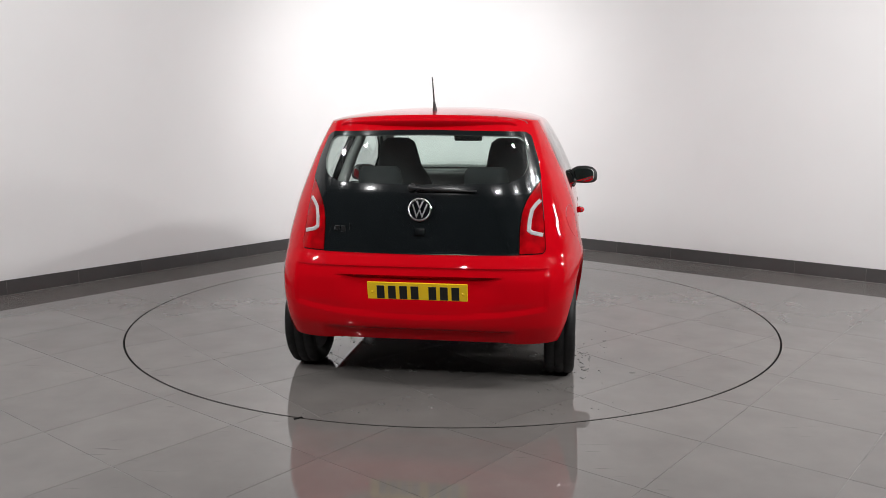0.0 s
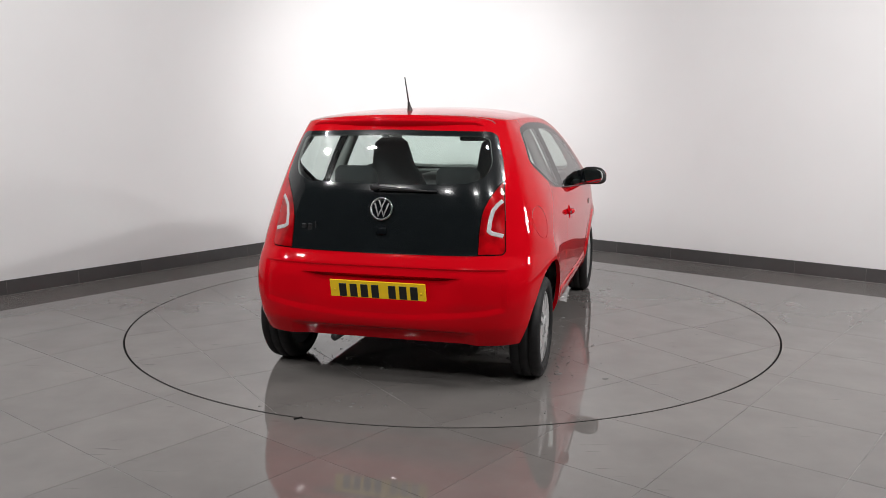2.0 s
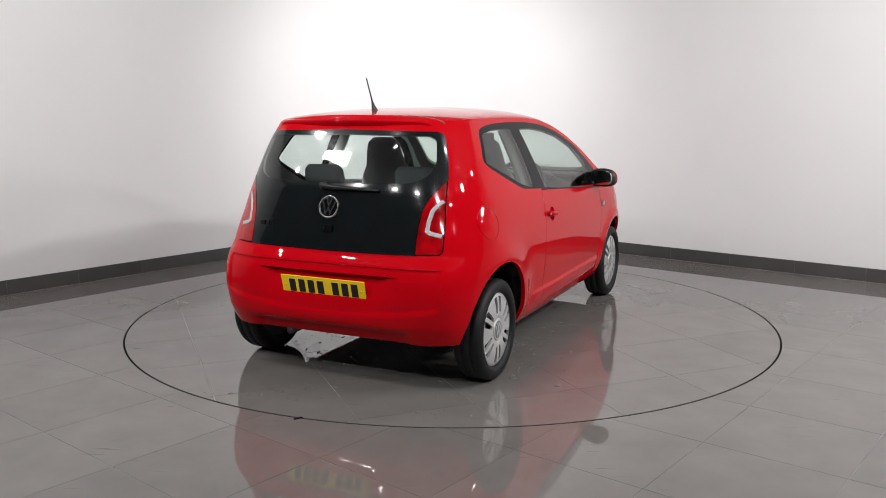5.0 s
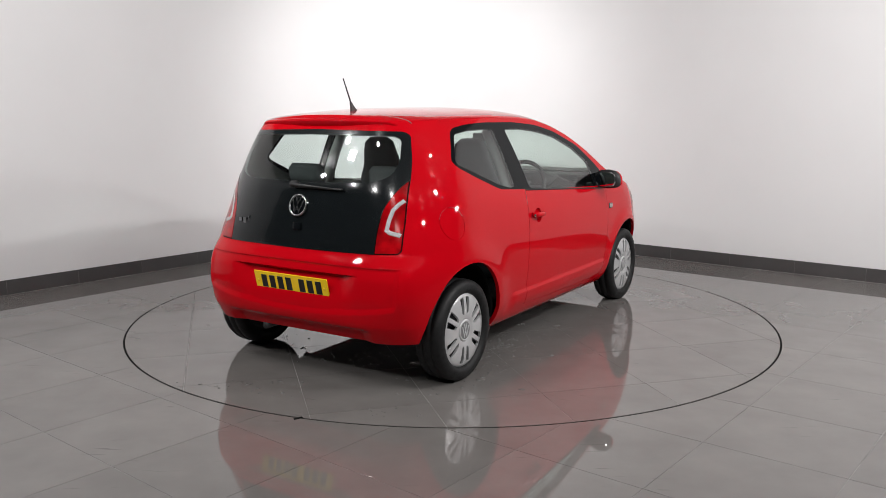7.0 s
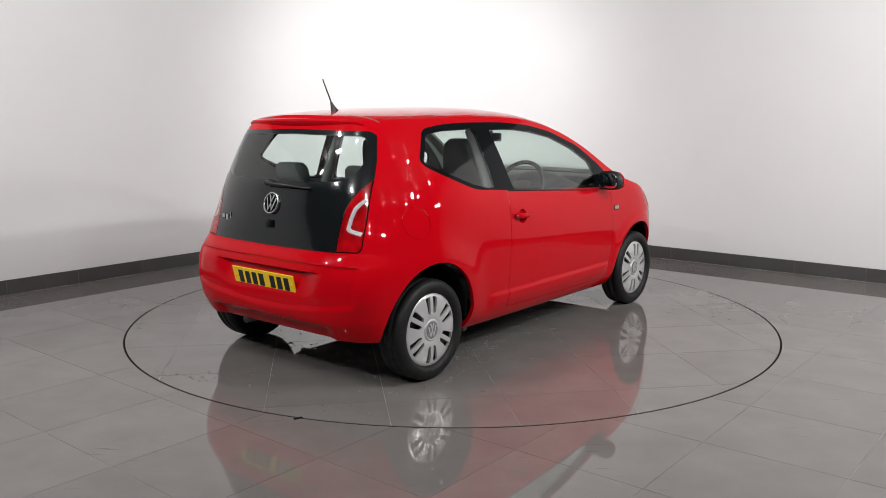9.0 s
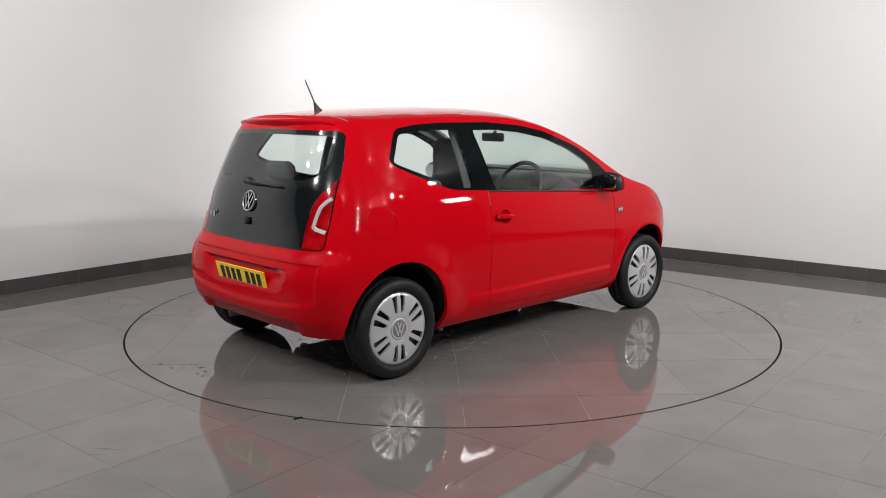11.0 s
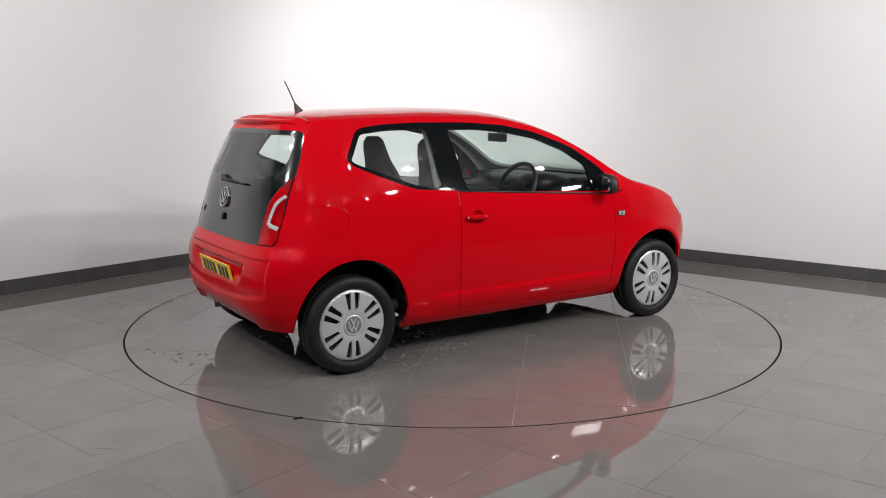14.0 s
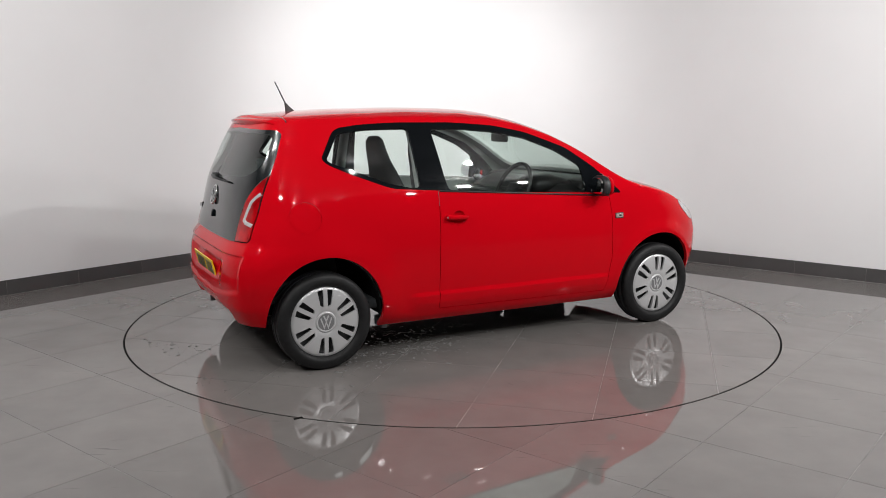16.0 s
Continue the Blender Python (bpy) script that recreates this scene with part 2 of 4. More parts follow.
def slab(pieces, top, depth):
    """Flat pieces with sides that go down by depth."""
    bm = bmesh.new()
    for q in pieces:
        area = sum(q[i][0] * q[(i + 1) % len(q)][1] - q[(i + 1) % len(q)][0] * q[i][1] for i in range(len(q)))
        if abs(area) < 1e-6:
            continue
        try:
            f = bm.faces.new([bm.verts.new((x, y, top)) for x, y in q])
        except ValueError:
            continue
        if f.calc_area() and area < 0:
            f.normal_flip()
    bmesh.ops.remove_doubles(bm, verts=bm.verts, dist=1e-5)
    if depth and bm.faces:
        edges = [e for e in bm.edges if e.is_boundary]
        ext = bmesh.ops.extrude_edge_only(bm, edges=edges)
        for v in ext["geom"]:
            if isinstance(v, bmesh.types.BMVert):
                v.co.z -= depth
        bmesh.ops.recalc_face_normals(bm, faces=bm.faces)
    return bm


def wall(name, a, b, height, thick, outward, label, paint=M_WALL):
    """An upright wall from a to b, its inner face on that line."""
    a, b = Vector(a), Vector(b)
    o = Vector(outward) * thick
    bm = bmesh.new()
    lo = [bm.verts.new(p) for p in (a, b, b + o, a + o)]
    up = [bm.verts.new(v.co + Vector((0, 0, height))) for v in lo]
    bm.faces.new(lo[::-1])
    bm.faces.new(up)
    for i in range(4):
        bm.faces.new((lo[i], lo[(i + 1) % 4], up[(i + 1) % 4], up[i]))
    bmesh.ops.recalc_face_normals(bm, faces=bm.faces)
    ob = new(name, mesh_of(name, bm, paint, smooth=False))
    return tagged(ob, label, "wall", kind="structure")


CORNER_R = 2.0
wall("wall_north", hall(WALL_U, WALL_V + CORNER_R), hall(WALL_U, BACK_V + 0.2), CEILING, 0.2, EU, "plain matt white studio wall")
wall("wall_west", hall(WALL_U - CORNER_R, WALL_V), hall(BACK_U - 0.2, WALL_V), CEILING, 0.2, -EV, "plain matt white studio wall")
wall("wall_south", hall(BACK_U, WALL_V), hall(BACK_U, BACK_V), CEILING, 0.2, -EU, "plain dark studio wall", M_DARKWALL)
wall("wall_east", hall(BACK_U, BACK_V), hall(WALL_U, BACK_V), CEILING, 0.2, EV, "plain dark studio wall", M_DARKWALL)


def cove(radius, z0, z1, thick, n=48):
    """The rounded corner between the two visible walls."""
    bm = bmesh.new()
    c = hall(WALL_U - CORNER_R, WALL_V + CORNER_R)
    cols = []
    for k in range(n + 1):
        a = min(math.pi / 2 * k / n, math.pi / 2 - 1e-9)
        d = EU * math.cos(a) ** 0.72 - EV * math.sin(a) ** 0.72
        cols.append([bm.verts.new(c + d * r + Vector((0, 0, z))) for r, z in ((radius, z0), (radius, z1), (radius + thick, z1), (radius + thick, z0))])
    for p, q in zip(cols, cols[1:]):
        for i in range(4):
            bm.faces.new((p[i], q[i], q[(i + 1) % 4], p[(i + 1) % 4]))
    bmesh.ops.recalc_face_normals(bm, faces=bm.faces)
    for e in bm.edges:
        if len(e.link_faces) == 2 and e.calc_face_angle() > 1.0:
            e.smooth = False
    return bm


ob = new("wall_corner", mesh_of("wall_corner", cove(CORNER_R, 0, CEILING, 0.2), M_WALL))
tagged(ob, "rounded matt white corner between the studio walls", "wall", kind="structure")

# added ceiling, out of view; its grey stands in for weaker light overhead
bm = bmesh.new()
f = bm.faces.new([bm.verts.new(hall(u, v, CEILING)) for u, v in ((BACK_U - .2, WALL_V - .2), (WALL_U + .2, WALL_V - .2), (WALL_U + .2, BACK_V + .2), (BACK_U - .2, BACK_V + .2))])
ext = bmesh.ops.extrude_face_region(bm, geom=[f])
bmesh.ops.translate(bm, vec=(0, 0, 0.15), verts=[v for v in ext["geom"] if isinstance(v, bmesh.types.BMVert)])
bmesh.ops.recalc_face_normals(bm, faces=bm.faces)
tagged(new("ceiling", mesh_of("ceiling", bm, M_CEIL, smooth=False)), "plain grey ceiling closing the studio, out of view", "ceiling", kind="structure")

# skirting of dark tiles, one piece each
SKIRT = 0.12


def skirting(name, start, step, count, inward):
    holder = tagged(new(name), "dark grey tile skirting along the white wall", "baseboard", kind="structure")
    bm = bmesh.new()
    box(bm, 0.0018, TILE - 0.0018, 0, 0.011, 0.001, SKIRT, 0.0012, seg=1)
    me = mesh_of("skirting_tile", bm, M_SKIRT, smooth=False)
    x = step.normalized()
    m = Matrix((x, inward, (0, 0, 1))).transposed().to_4x4()
    for k in range(count):
        o = new("skirting_tile", me)
        o.parent = holder
        o.matrix_local = Matrix.Translation(start + x * (TILE * k)) @ m
    bm = bmesh.new()
    box(bm, 0.0, TILE * count, 0.0005, 0.0095, 0.002, SKIRT - 0.002)
    bmesh.ops.transform(bm, matrix=Matrix.Translation(start) @ m, verts=bm.verts)
    part("skirting_grout", bm, M_PALE_GROUT, holder, smooth=False)
    bm = bmesh.new()
    box(bm, 0.0, TILE * count, 0.0112, 0.0152, -0.001, 0.0012)
    bmesh.ops.transform(bm, matrix=Matrix.Translation(start) @ m, verts=bm.verts)
    part("floor_joint", bm, M_BEAD, holder, "pale joint between skirting and floor", smooth=False)
    return holder


U_LINE, V_LINE = 0.02, -0.02
skirting("baseboard_west", hall(U_LINE + 3 * TILE, WALL_V), -EU, 13, EV)
skirting("baseboard_north", hall(WALL_U, V_LINE - 3 * TILE - 0.3), EV, 15, -EU)
bm = cove(CORNER_R - 0.011, 0.001, SKIRT, 0.010)
tagged(new("baseboard_corner", mesh_of("baseboard_corner", bm, M_SKIRT)), "dark grey tile skirting round the corner", "baseboard", kind="structure")

# ---- the car: x forward, y to its left, z up, origin on the floor midway between the axles ----
AXLE = 1.2035
WHEEL_R = 0.278
half_width = table([(0.18, 0.70), (0.22, 0.748), (0.26, 0.774), (0.30, 0.780), (0.36, 0.794), (0.5, 0.812), (0.65, 0.820), (0.78, 0.817), (0.88, 0.805), (0.95, 0.7905), (1.0, 0.7735), (1.05, 0.7545), (1.1, 0.734), (1.15, 0.7125), (1.2, 0.690), (1.25, 0.666), (1.3, 0.641), (1.35, 0.6145), (1.4, 0.586), (1.45, 0.556)], 0.026)
rear_end = table([(0.20, -1.60), (0.27, -1.655), (0.36, -1.70), (0.48, -1.718), (0.60, -1.712), (0.64, -1.700), (0.672, -1.686), (0.698, -1.668), (0.718, -1.653), (0.75, -1.648), (0.95, -1.620), (1.03, -1.603), (1.07, -1.589), (1.12, -1.566), (1.25, -1.503), (1.36, -1.443), (1.42, -1.40)], 0.014)
front_end = table([(0.15, 1.58), (0.2, 1.64), (0.3, 1.72), (0.45, 1.785), (0.6, 1.785), (0.7, 1.755), (0.8, 1.68), (0.9, 1.56), (1.0, 1.4), (1.2, 1.1), (1.4, 0.9)], 0.03)
shoulder = table([(-1.6, 1.375), (-1.42, 1.388), (-1.2, 1.398), (-0.9, 1.407), (-0.5, 1.411), (-0.2, 1.405), (0.0, 1.392), (0.2, 1.352), (0.4, 1.286), (0.6, 1.19), (0.8, 1.065), (0.95, 0.985), (1.1, 0.945), (1.3, 0.895), (1.5, 0.80), (1.6, 0.73), (1.7, 0.65), (1.8, 0.58)], 0.05)
crown = table([(-1.6, 0.030), (-1.4, 0.042), (-1.0, 0.060), (-0.5, 0.068), (0.0, 0.072), (0.6, 0.075), (0.9, 0.06), (1.3, 0.07), (1.8, 0.05)], 0.06)
underside = table([(-1.8, 0.265), (-1.5, 0.265), (-1.3, 0.23), (-1.0, 0.205), (1.0, 0.195), (1.5, 0.20), (1.8, 0.2)], 0.05)
REAR_C, FRONT_C, FRONT_N = -0.9, 0.95, 3.7
rear_corner = table([(0.15, 5.8), (0.55, 5.6), (0.72, 4.6), (0.90, 3.5), (1.05, 3.35), (1.20, 3.7), (1.4, 4.3)], 0.04)


def smoothstep(a, b, x):
    t = min(1.0, max(0.0, (x - a) / (b - a)))
    return t * t * (3 - 2 * t)


def barrel(x):
    return 1 - 0.007 * ((x + 0.05) / 1.2) ** 2


def rear_x(y, z):
    """The rear surface at half-breadth y, without the pressings."""
    w = half_width(z) * barrel(-1.35)
    t = min(0.999, abs(y) / w)
    n = rear_corner(z)
    return REAR_C - (REAR_C - rear_end(z)) * (1 - t ** n) ** (1 / n)


def side_y(x, z):
    """The half-breadth of the flank."""
    w = half_width(z)
    if x < REAR_C:
        t = min(0.999, (REAR_C - x) / (REAR_C - rear_end(z)))
        n = rear_corner(z)
        w *= (1 - t ** n) ** (1 / n)
    elif x > FRONT_C:
        t = min(0.999, (x - FRONT_C) / (front_end(z) - FRONT_C))
        w *= (1 - t ** FRONT_N) ** (1 / FRONT_N)
    return w * barrel(max(-1.35, min(1.4, x)))


def pressing(x, y, z):
    """How far the bumper is pressed in round the number plate."""
    if x > -1.35:
        return 0.0
    ay = abs(y)
    top = 0.612 + 0.008 * (ay / 0.4) ** 2
    wedge = max(0.0, min(1.0, (z - 0.43) / 0.18))
    well = (1 - smoothstep(0.30, 0.46, ay)) * wedge * (1 - smoothstep(top - 0.010, top, z)) * 0.036
    lip = (1 - smoothstep(0.635, 0.672, ay)) * smoothstep(0.385 + 0.05 * (ay / 0.6) ** 2, 0.425 + 0.05 * (ay / 0.6) ** 2, z) * (1 - smoothstep(0.650, 0.666, z)) * 0.012
    under = (1 - smoothstep(0.42, 0.52, ay)) * (1 - smoothstep(0.322, 0.346, z)) * 0.030
    return well + lip + under


def flank_shape(x, z):
    """Slight swelling over the wheels and a sharp step low on the door."""
    s = 0.0
    for ax, swell, reach in ((-AXLE, 0.026, 0.11), (AXLE, 0.016, 0.055)):
        d = math.hypot(x - ax, z - 0.30)
        s += swell * math.exp(-((d - 0.355) / reach) ** 2) * smoothstep(0.2, 0.35, z)
    s += 0.013 * (1 - smoothstep(0.362, 0.394, z)) * smoothstep(0.25, 0.33, z) * smoothstep(-0.72, -0.60, x) * (1 - smoothstep(0.70, 0.84, x))
    return s


def surface_half():
    """The right half of the outer skin: wall rows from the sill up, then across roof, windscreen and bonnet."""
    NR, NS, NF, NV, NT = 110, 150, 44, 124, 18
    cols = []
    for i in range(NR):
        cols.append(("r", math.pi / 2 * i / NR))
    for i in range(NS):
        cols.append(("s", REAR_C + (FRONT_C - REAR_C) * i / NS))
    for i in range(NF + 1):
        cols.append(("f", math.pi / 2 * (1 - i / NF)))

    def plan(col, z):
        kind, a = col
        if kind == "s":
            return a, half_width(z) * barrel(a)
        n = rear_corner(z) if kind == "r" else FRONT_N
        c, s = abs(math.cos(a)), abs(math.sin(a))
        r = (c ** n + s ** n) ** (-1 / n)
        w = half_width(z) * r * s
        if kind == "r":
            x = REAR_C - (REAR_C - rear_end(z)) * r * c
        else:
            x = FRONT_C + (front_end(z) - FRONT_C) * r * c
        return x, w * barrel(max(-1.35, min(1.4, x)))

    bm = bmesh.new()
    grid = []
    for col in cols:
        x, y = plan(col, 0.8)
        for _ in range(6):
            zt = shoulder(x)
            x, y = plan(col, zt)
        x0, _ = plan(col, 0.3)
        zb = underside(x0)
        row = []
        for j in range(NV + 1):
            z = zb + (zt - zb) * j / NV
            x, y = plan(col, z)
            x += pressing(x, y, z)
            y = max(0.0, y + flank_shape(x, z) * (1 if col[0] != "r" else smoothstep(0.9, 1.3, col[1])) * (1 if col[0] != "f" else smoothstep(0.6, 1.2, col[1])))
            if col[0] != "s" and abs(math.sin(col[1])) < 1e-6:
                y = 0.0
            row.append(bm.verts.new((x, -y, z)))
        xe, ye, ze = row[-1].co
        for j in range(1, NT + 1):
            t = math.cos(math.pi / 2 * j / NT)
            if ye > -1e-6:
                row.append(row[-1])
                continue
            h = crown(xe) * min(1.0, abs(ye) / 0.35)
            row.append(bm.verts.new((xe, ye * t if j < NT else 0.0, ze + h * (1 - t ** 2.5) ** 0.7)))
        grid.append(row)
    for p, q in zip(grid, grid[1:]):
        for j in range(len(p) - 1):
            vs = []
            for v in (p[j], q[j], q[j + 1], p[j + 1]):
                if v not in vs:
                    vs.append(v)
            if len(vs) > 2:
                try:
                    bm.faces.new(vs)
                except ValueError:
                    pass
    bmesh.ops.remove_doubles(bm, verts=bm.verts, dist=1e-5)
    bmesh.ops.recalc_face_normals(bm, faces=bm.faces)
    far = max(bm.faces, key=lambda f: -f.calc_center_median().y)
    if far.normal.y > 0:
        bmesh.ops.reverse_faces(bm, faces=bm.faces)
    return bm


from mathutils.bvhtree import BVHTree
from mathutils.interpolate import poly_3d_calc

skin = surface_half()
full = skin.copy()
dup = bmesh.ops.duplicate(full, geom=full.verts[:] + full.edges[:] + full.faces[:])["geom"]
bmesh.ops.scale(full, vec=(1, -1, 1), verts=[g for g in dup if isinstance(g, bmesh.types.BMVert)])
bmesh.ops.reverse_faces(full, faces=[g for g in dup if isinstance(g, bmesh.types.BMFace)])
bmesh.ops.remove_doubles(full, verts=full.verts, dist=1e-5)
full.normal_update()
full.faces.ensure_lookup_table()
FULL_TREE = BVHTree.FromBMesh(full)
flow = {v: v.normal.copy() for v in full.verts}
for _ in range(2):
    flow = {v: (flow[v] * 2 + sum((flow[e.other_vert(v)] for e in v.link_edges), Vector())).normalized() for v in full.verts}
SEAMS = [[(v.co.copy(), flow[v]) for v in f.verts] for f in full.faces]
full.free()


def skin_normal(p):
    """The smooth skin's normal nearest to p."""
    q, n, i, _ = FULL_TREE.find_nearest(p)
    total = Vector()
    for k, (co, vn) in zip(poly_3d_calc([co for co, vn in SEAMS[i]], q), SEAMS[i]):
        total += vn * k
    return total.normalized()


GROUP = skin.faces.layers.int.new("group")
NAMES = {"body": 0}


def cut(poly, axes, source, name, where):
    """Cuts a convex outline, given in two axes, out of the faces of one group, and names what lies inside."""
    a, b = axes
    ccw = sum(poly[i][0] * poly[(i + 1) % len(poly)][1] - poly[(i + 1) % len(poly)][0] * poly[i][1] for i in range(len(poly)))
    if ccw < 0:
        poly = poly[::-1]
    src = NAMES[source]
    lo = [min(p[k] for p in poly) - 0.03 for k in (0, 1)]
    hi = [max(p[k] for p in poly) + 0.03 for k in (0, 1)]
    faces = []
    for f in skin.faces:
        if f[GROUP] != src or not where(f.calc_center_median()):
            continue
        c = f.calc_center_median()
        if lo[0] <= c[a] <= hi[0] and lo[1] <= c[b] <= hi[1]:
            faces.append(f)
    for i, p in enumerate(poly):
        q = poly[(i + 1) % len(poly)]
        d = (q[0] - p[0], q[1] - p[1])
        if math.hypot(*d) < 1e-7:
            continue
        no, co = Vector((0, 0, 0)), Vector((0, 0, 0))
        no[a], no[b] = d[1], -d[0]
        co[a], co[b] = p
        no.normalize()
        geom = faces + list({e for f in faces for e in f.edges}) + list({v for f in faces for v in f.verts})
        out = bmesh.ops.bisect_plane(skin, geom=geom, dist=1e-5, plane_co=co, plane_no=no)
        faces = [f for f in out["geom"] if isinstance(f, bmesh.types.BMFace) and f.is_valid and (f.calc_center_median() - co).dot(no) < 0]
    code = NAMES.setdefault(name, len(NAMES))
    for f in faces:
        f[GROUP] = code


def arc_poly(points, r=0.03, n=5):
    """A convex outline with its corners rounded."""
    out = []
    m = len(points)
    for i in range(m):
        p, c, q = (Vector(points[k % m]) for k in (i - 1, i, i + 1))
        d1, d2 = (p - c), (q - c)
        s = min(r, d1.length * 0.45, d2.length * 0.45)
        a, b = c + d1.normalized() * s, c + d2.normalized() * s
        for k in range(n + 1):
            t = k / n
            v = a * (1 - t) ** 2 + c * 2 * t * (1 - t) + b * t * t
            out.append((v.x, v.y))
    return out


def circle_poly(x, z, r, n=40):
    return [(x + r * math.cos(2 * math.pi * k / n), z + r * math.sin(2 * math.pi * k / n)) for k in range(n)]


XZ, YZ, XY = (0, 2), (1, 2), (0, 1)
SIDE = lambda c: c.y < -0.45 and c.x > -1.55
REAR = lambda c: c.x < -1.25 and c.z < 1.40
TOP = lambda c: c.z > 0.8
# window band, then the panes in it
DLO = [(-1.175, 1.185), (-1.075, 1.352), (-0.90, 1.375), (-0.68, 1.385), (-0.31, 1.384), (-0.03, 1.365), (0.20, 1.322), (0.48, 1.222), (0.67, 1.095), (0.870, 0.920), (0.795, 0.898), (0.41, 0.925), (-0.01, 0.952), (-0.49, 0.982), (-0.62, 0.988), (-0.79, 1.012), (-1.02, 1.098), (-1.14, 1.150)]
QUARTER = [(-1.145, 1.178), (-1.055, 1.325), (-0.88, 1.345), (-0.61, 1.350), (-0.60, 1.010), (-0.66, 1.010), (-0.78, 1.035), (-1.02, 1.122), (-1.12, 1.160)]
DOOR_PANE = [(-0.465, 1.345), (-0.25, 1.345), (-0.03, 1.325), (0.19, 1.285), (0.40, 1.205), (0.565, 1.105), (0.585, 0.925), (0.41, 0.935), (-0.01, 0.962), (-0.415, 0.987), (-0.43, 1.05)]
cut(arc_poly(DLO, 0.05), XZ, "body", "window_band", SIDE)
cut(arc_poly(QUARTER, 0.035), XZ, "window_band", "quarter_pane", SIDE)
cut(arc_poly(DOOR_PANE, 0.03), XZ, "window_band", "door_pane", SIDE)
# wheel arches
for ax, rx, rz in ((-1.190, 0.336, 0.362), (AXLE, 0.342, 0.348)):
    cut([(ax + rx * math.cos(2 * math.pi * k / 60), 0.288 + rz * math.sin(2 * math.pi * k / 60)) for k in range(60)], XZ, "body", "arch", lambda c: c.y < -0.45)
# door, its shut line, fuel flap
DOOR = [(-0.49, 1.05), (-0.495, 0.60), (-0.488, 0.276), (0.765, 0.264), (0.797, 0.50), (0.784, 0.75), (0.755, 0.95), (0.74, 1.05)]


def shrink(poly, d):
    c = Vector((sum(p[0] for p in poly) / len(poly), sum(p[1] for p in poly) / len(poly)))
    out = []
    for i, p in enumerate(poly):
        a, b, q = Vector(poly[i - 1]), Vector(p), Vector(poly[(i + 1) % len(poly)])
        n1, n2 = (b - a).orthogonal().normalized(), (q - b).orthogonal().normalized()
        n1 = n1 if n1.dot(c - b) > 0 else -n1
        n2 = n2 if n2.dot(c - b) > 0 else -n2
        m = (n1 + n2).normalized()
        v = b + m * (d / max(0.4, m.dot(n1)))
        out.append((v.x, v.y))
    return out


door_line = arc_poly(DOOR, 0.02)
cut(door_line, XZ, "body", "gap", SIDE)
cut(shrink(door_line, 0.0038), XZ, "gap", "door", SIDE)
cut(circle_poly(-1.30, 0.868, 0.086, 36), XZ, "body", "gap_flap", lambda c: c.y < -0.3)
cut(circle_poly(-1.30, 0.868, 0.0825, 36), XZ, "gap_flap", "fuel_flap", lambda c: c.y < -0.3)
cut(circle_poly(-0.365, 0.822, 0.044, 28), XZ, "door", "handle_hole", SIDE)
# tailgate: black panel, glass, lamps
BLACK = [(0.02, 1.352), (-0.515, 1.342), (-0.548, 1.322), (-0.588, 1.20), (-0.606, 1.11), (-0.630, 0.90), (-0.644, 0.748), (-0.630, 0.730), (-0.5, 0.727), (0.02, 0.722)]
LAMP = [(-0.70, 1.15), (-0.625, 1.118), (-0.585, 1.078), (-0.540, 1.005), (-0.514, 0.94), (-0.506, 0.85), (-0.508, 0.709), (-0.70, 0.709)]
PANE = [(0.02, 1.328), (-0.485, 1.320), (-0.52, 1.300), (-0.545, 1.18), (-0.52, 1.115), (-0.44, 1.082), (0.02, 1.072)]
cut(arc_poly(BLACK, 0.02), YZ, "body", "tailgate_panel", REAR)
cut(arc_poly(LAMP, 0.03), YZ, "tailgate_panel", "lamp", REAR)
cut(shrink(arc_poly(BLACK, 0.02), 0.006), YZ, "lamp", "lamp_in", REAR)
cut(shrink(arc_poly(LAMP, 0.03), 0.004), YZ, "lamp_in", "tail_lamp", REAR)
cut(arc_poly(PANE, 0.03), YZ, "tailgate_panel", "rear_pane", REAR)
# tailgate's upper shut line across the roof, windscreen
cut([(-1.335, 0.01), (-1.329, 0.01), (-1.316, -0.60), (-1.322, -0.60)], XY, "body", "gap_roof", lambda c: c.z > 1.38)
SCREEN = [(0.16, 0.02), (0.15, -0.45), (0.20, -0.535), (0.55, -0.60), (0.84, -0.655), (0.93, -0.62), (1.02, -0.4), (1.05, 0.02)]
cut(arc_poly(SCREEN, 0.05), XY, "body", "windscreen", TOP)
cut(arc_poly([(1.39, 0.842), (1.47, 0.842), (1.61, 0.735), (1.60, 0.695), (1.53, 0.705), (1.43, 0.785)], 0.03), XZ, "body", "headlamp", lambda c: c.y < -0.35 and c.x > 1.3)
cut([(-1.85, 0.10), (-1.50, 0.10), (-1.50, 0.60), (-1.535, 0.715), (-1.85, 0.715)], XZ, "body", "rear_bumper", lambda c: c.x < -1.3)
cut([(1.40, 0.10), (1.90, 0.10), (1.90, 0.585), (1.52, 0.585)], XZ, "body", "front_bumper", lambda c: c.x > 1.3)
bmesh.ops.delete(skin, geom=[f for f in skin.faces if f[GROUP] == NAMES["arch"]], context="FACES")


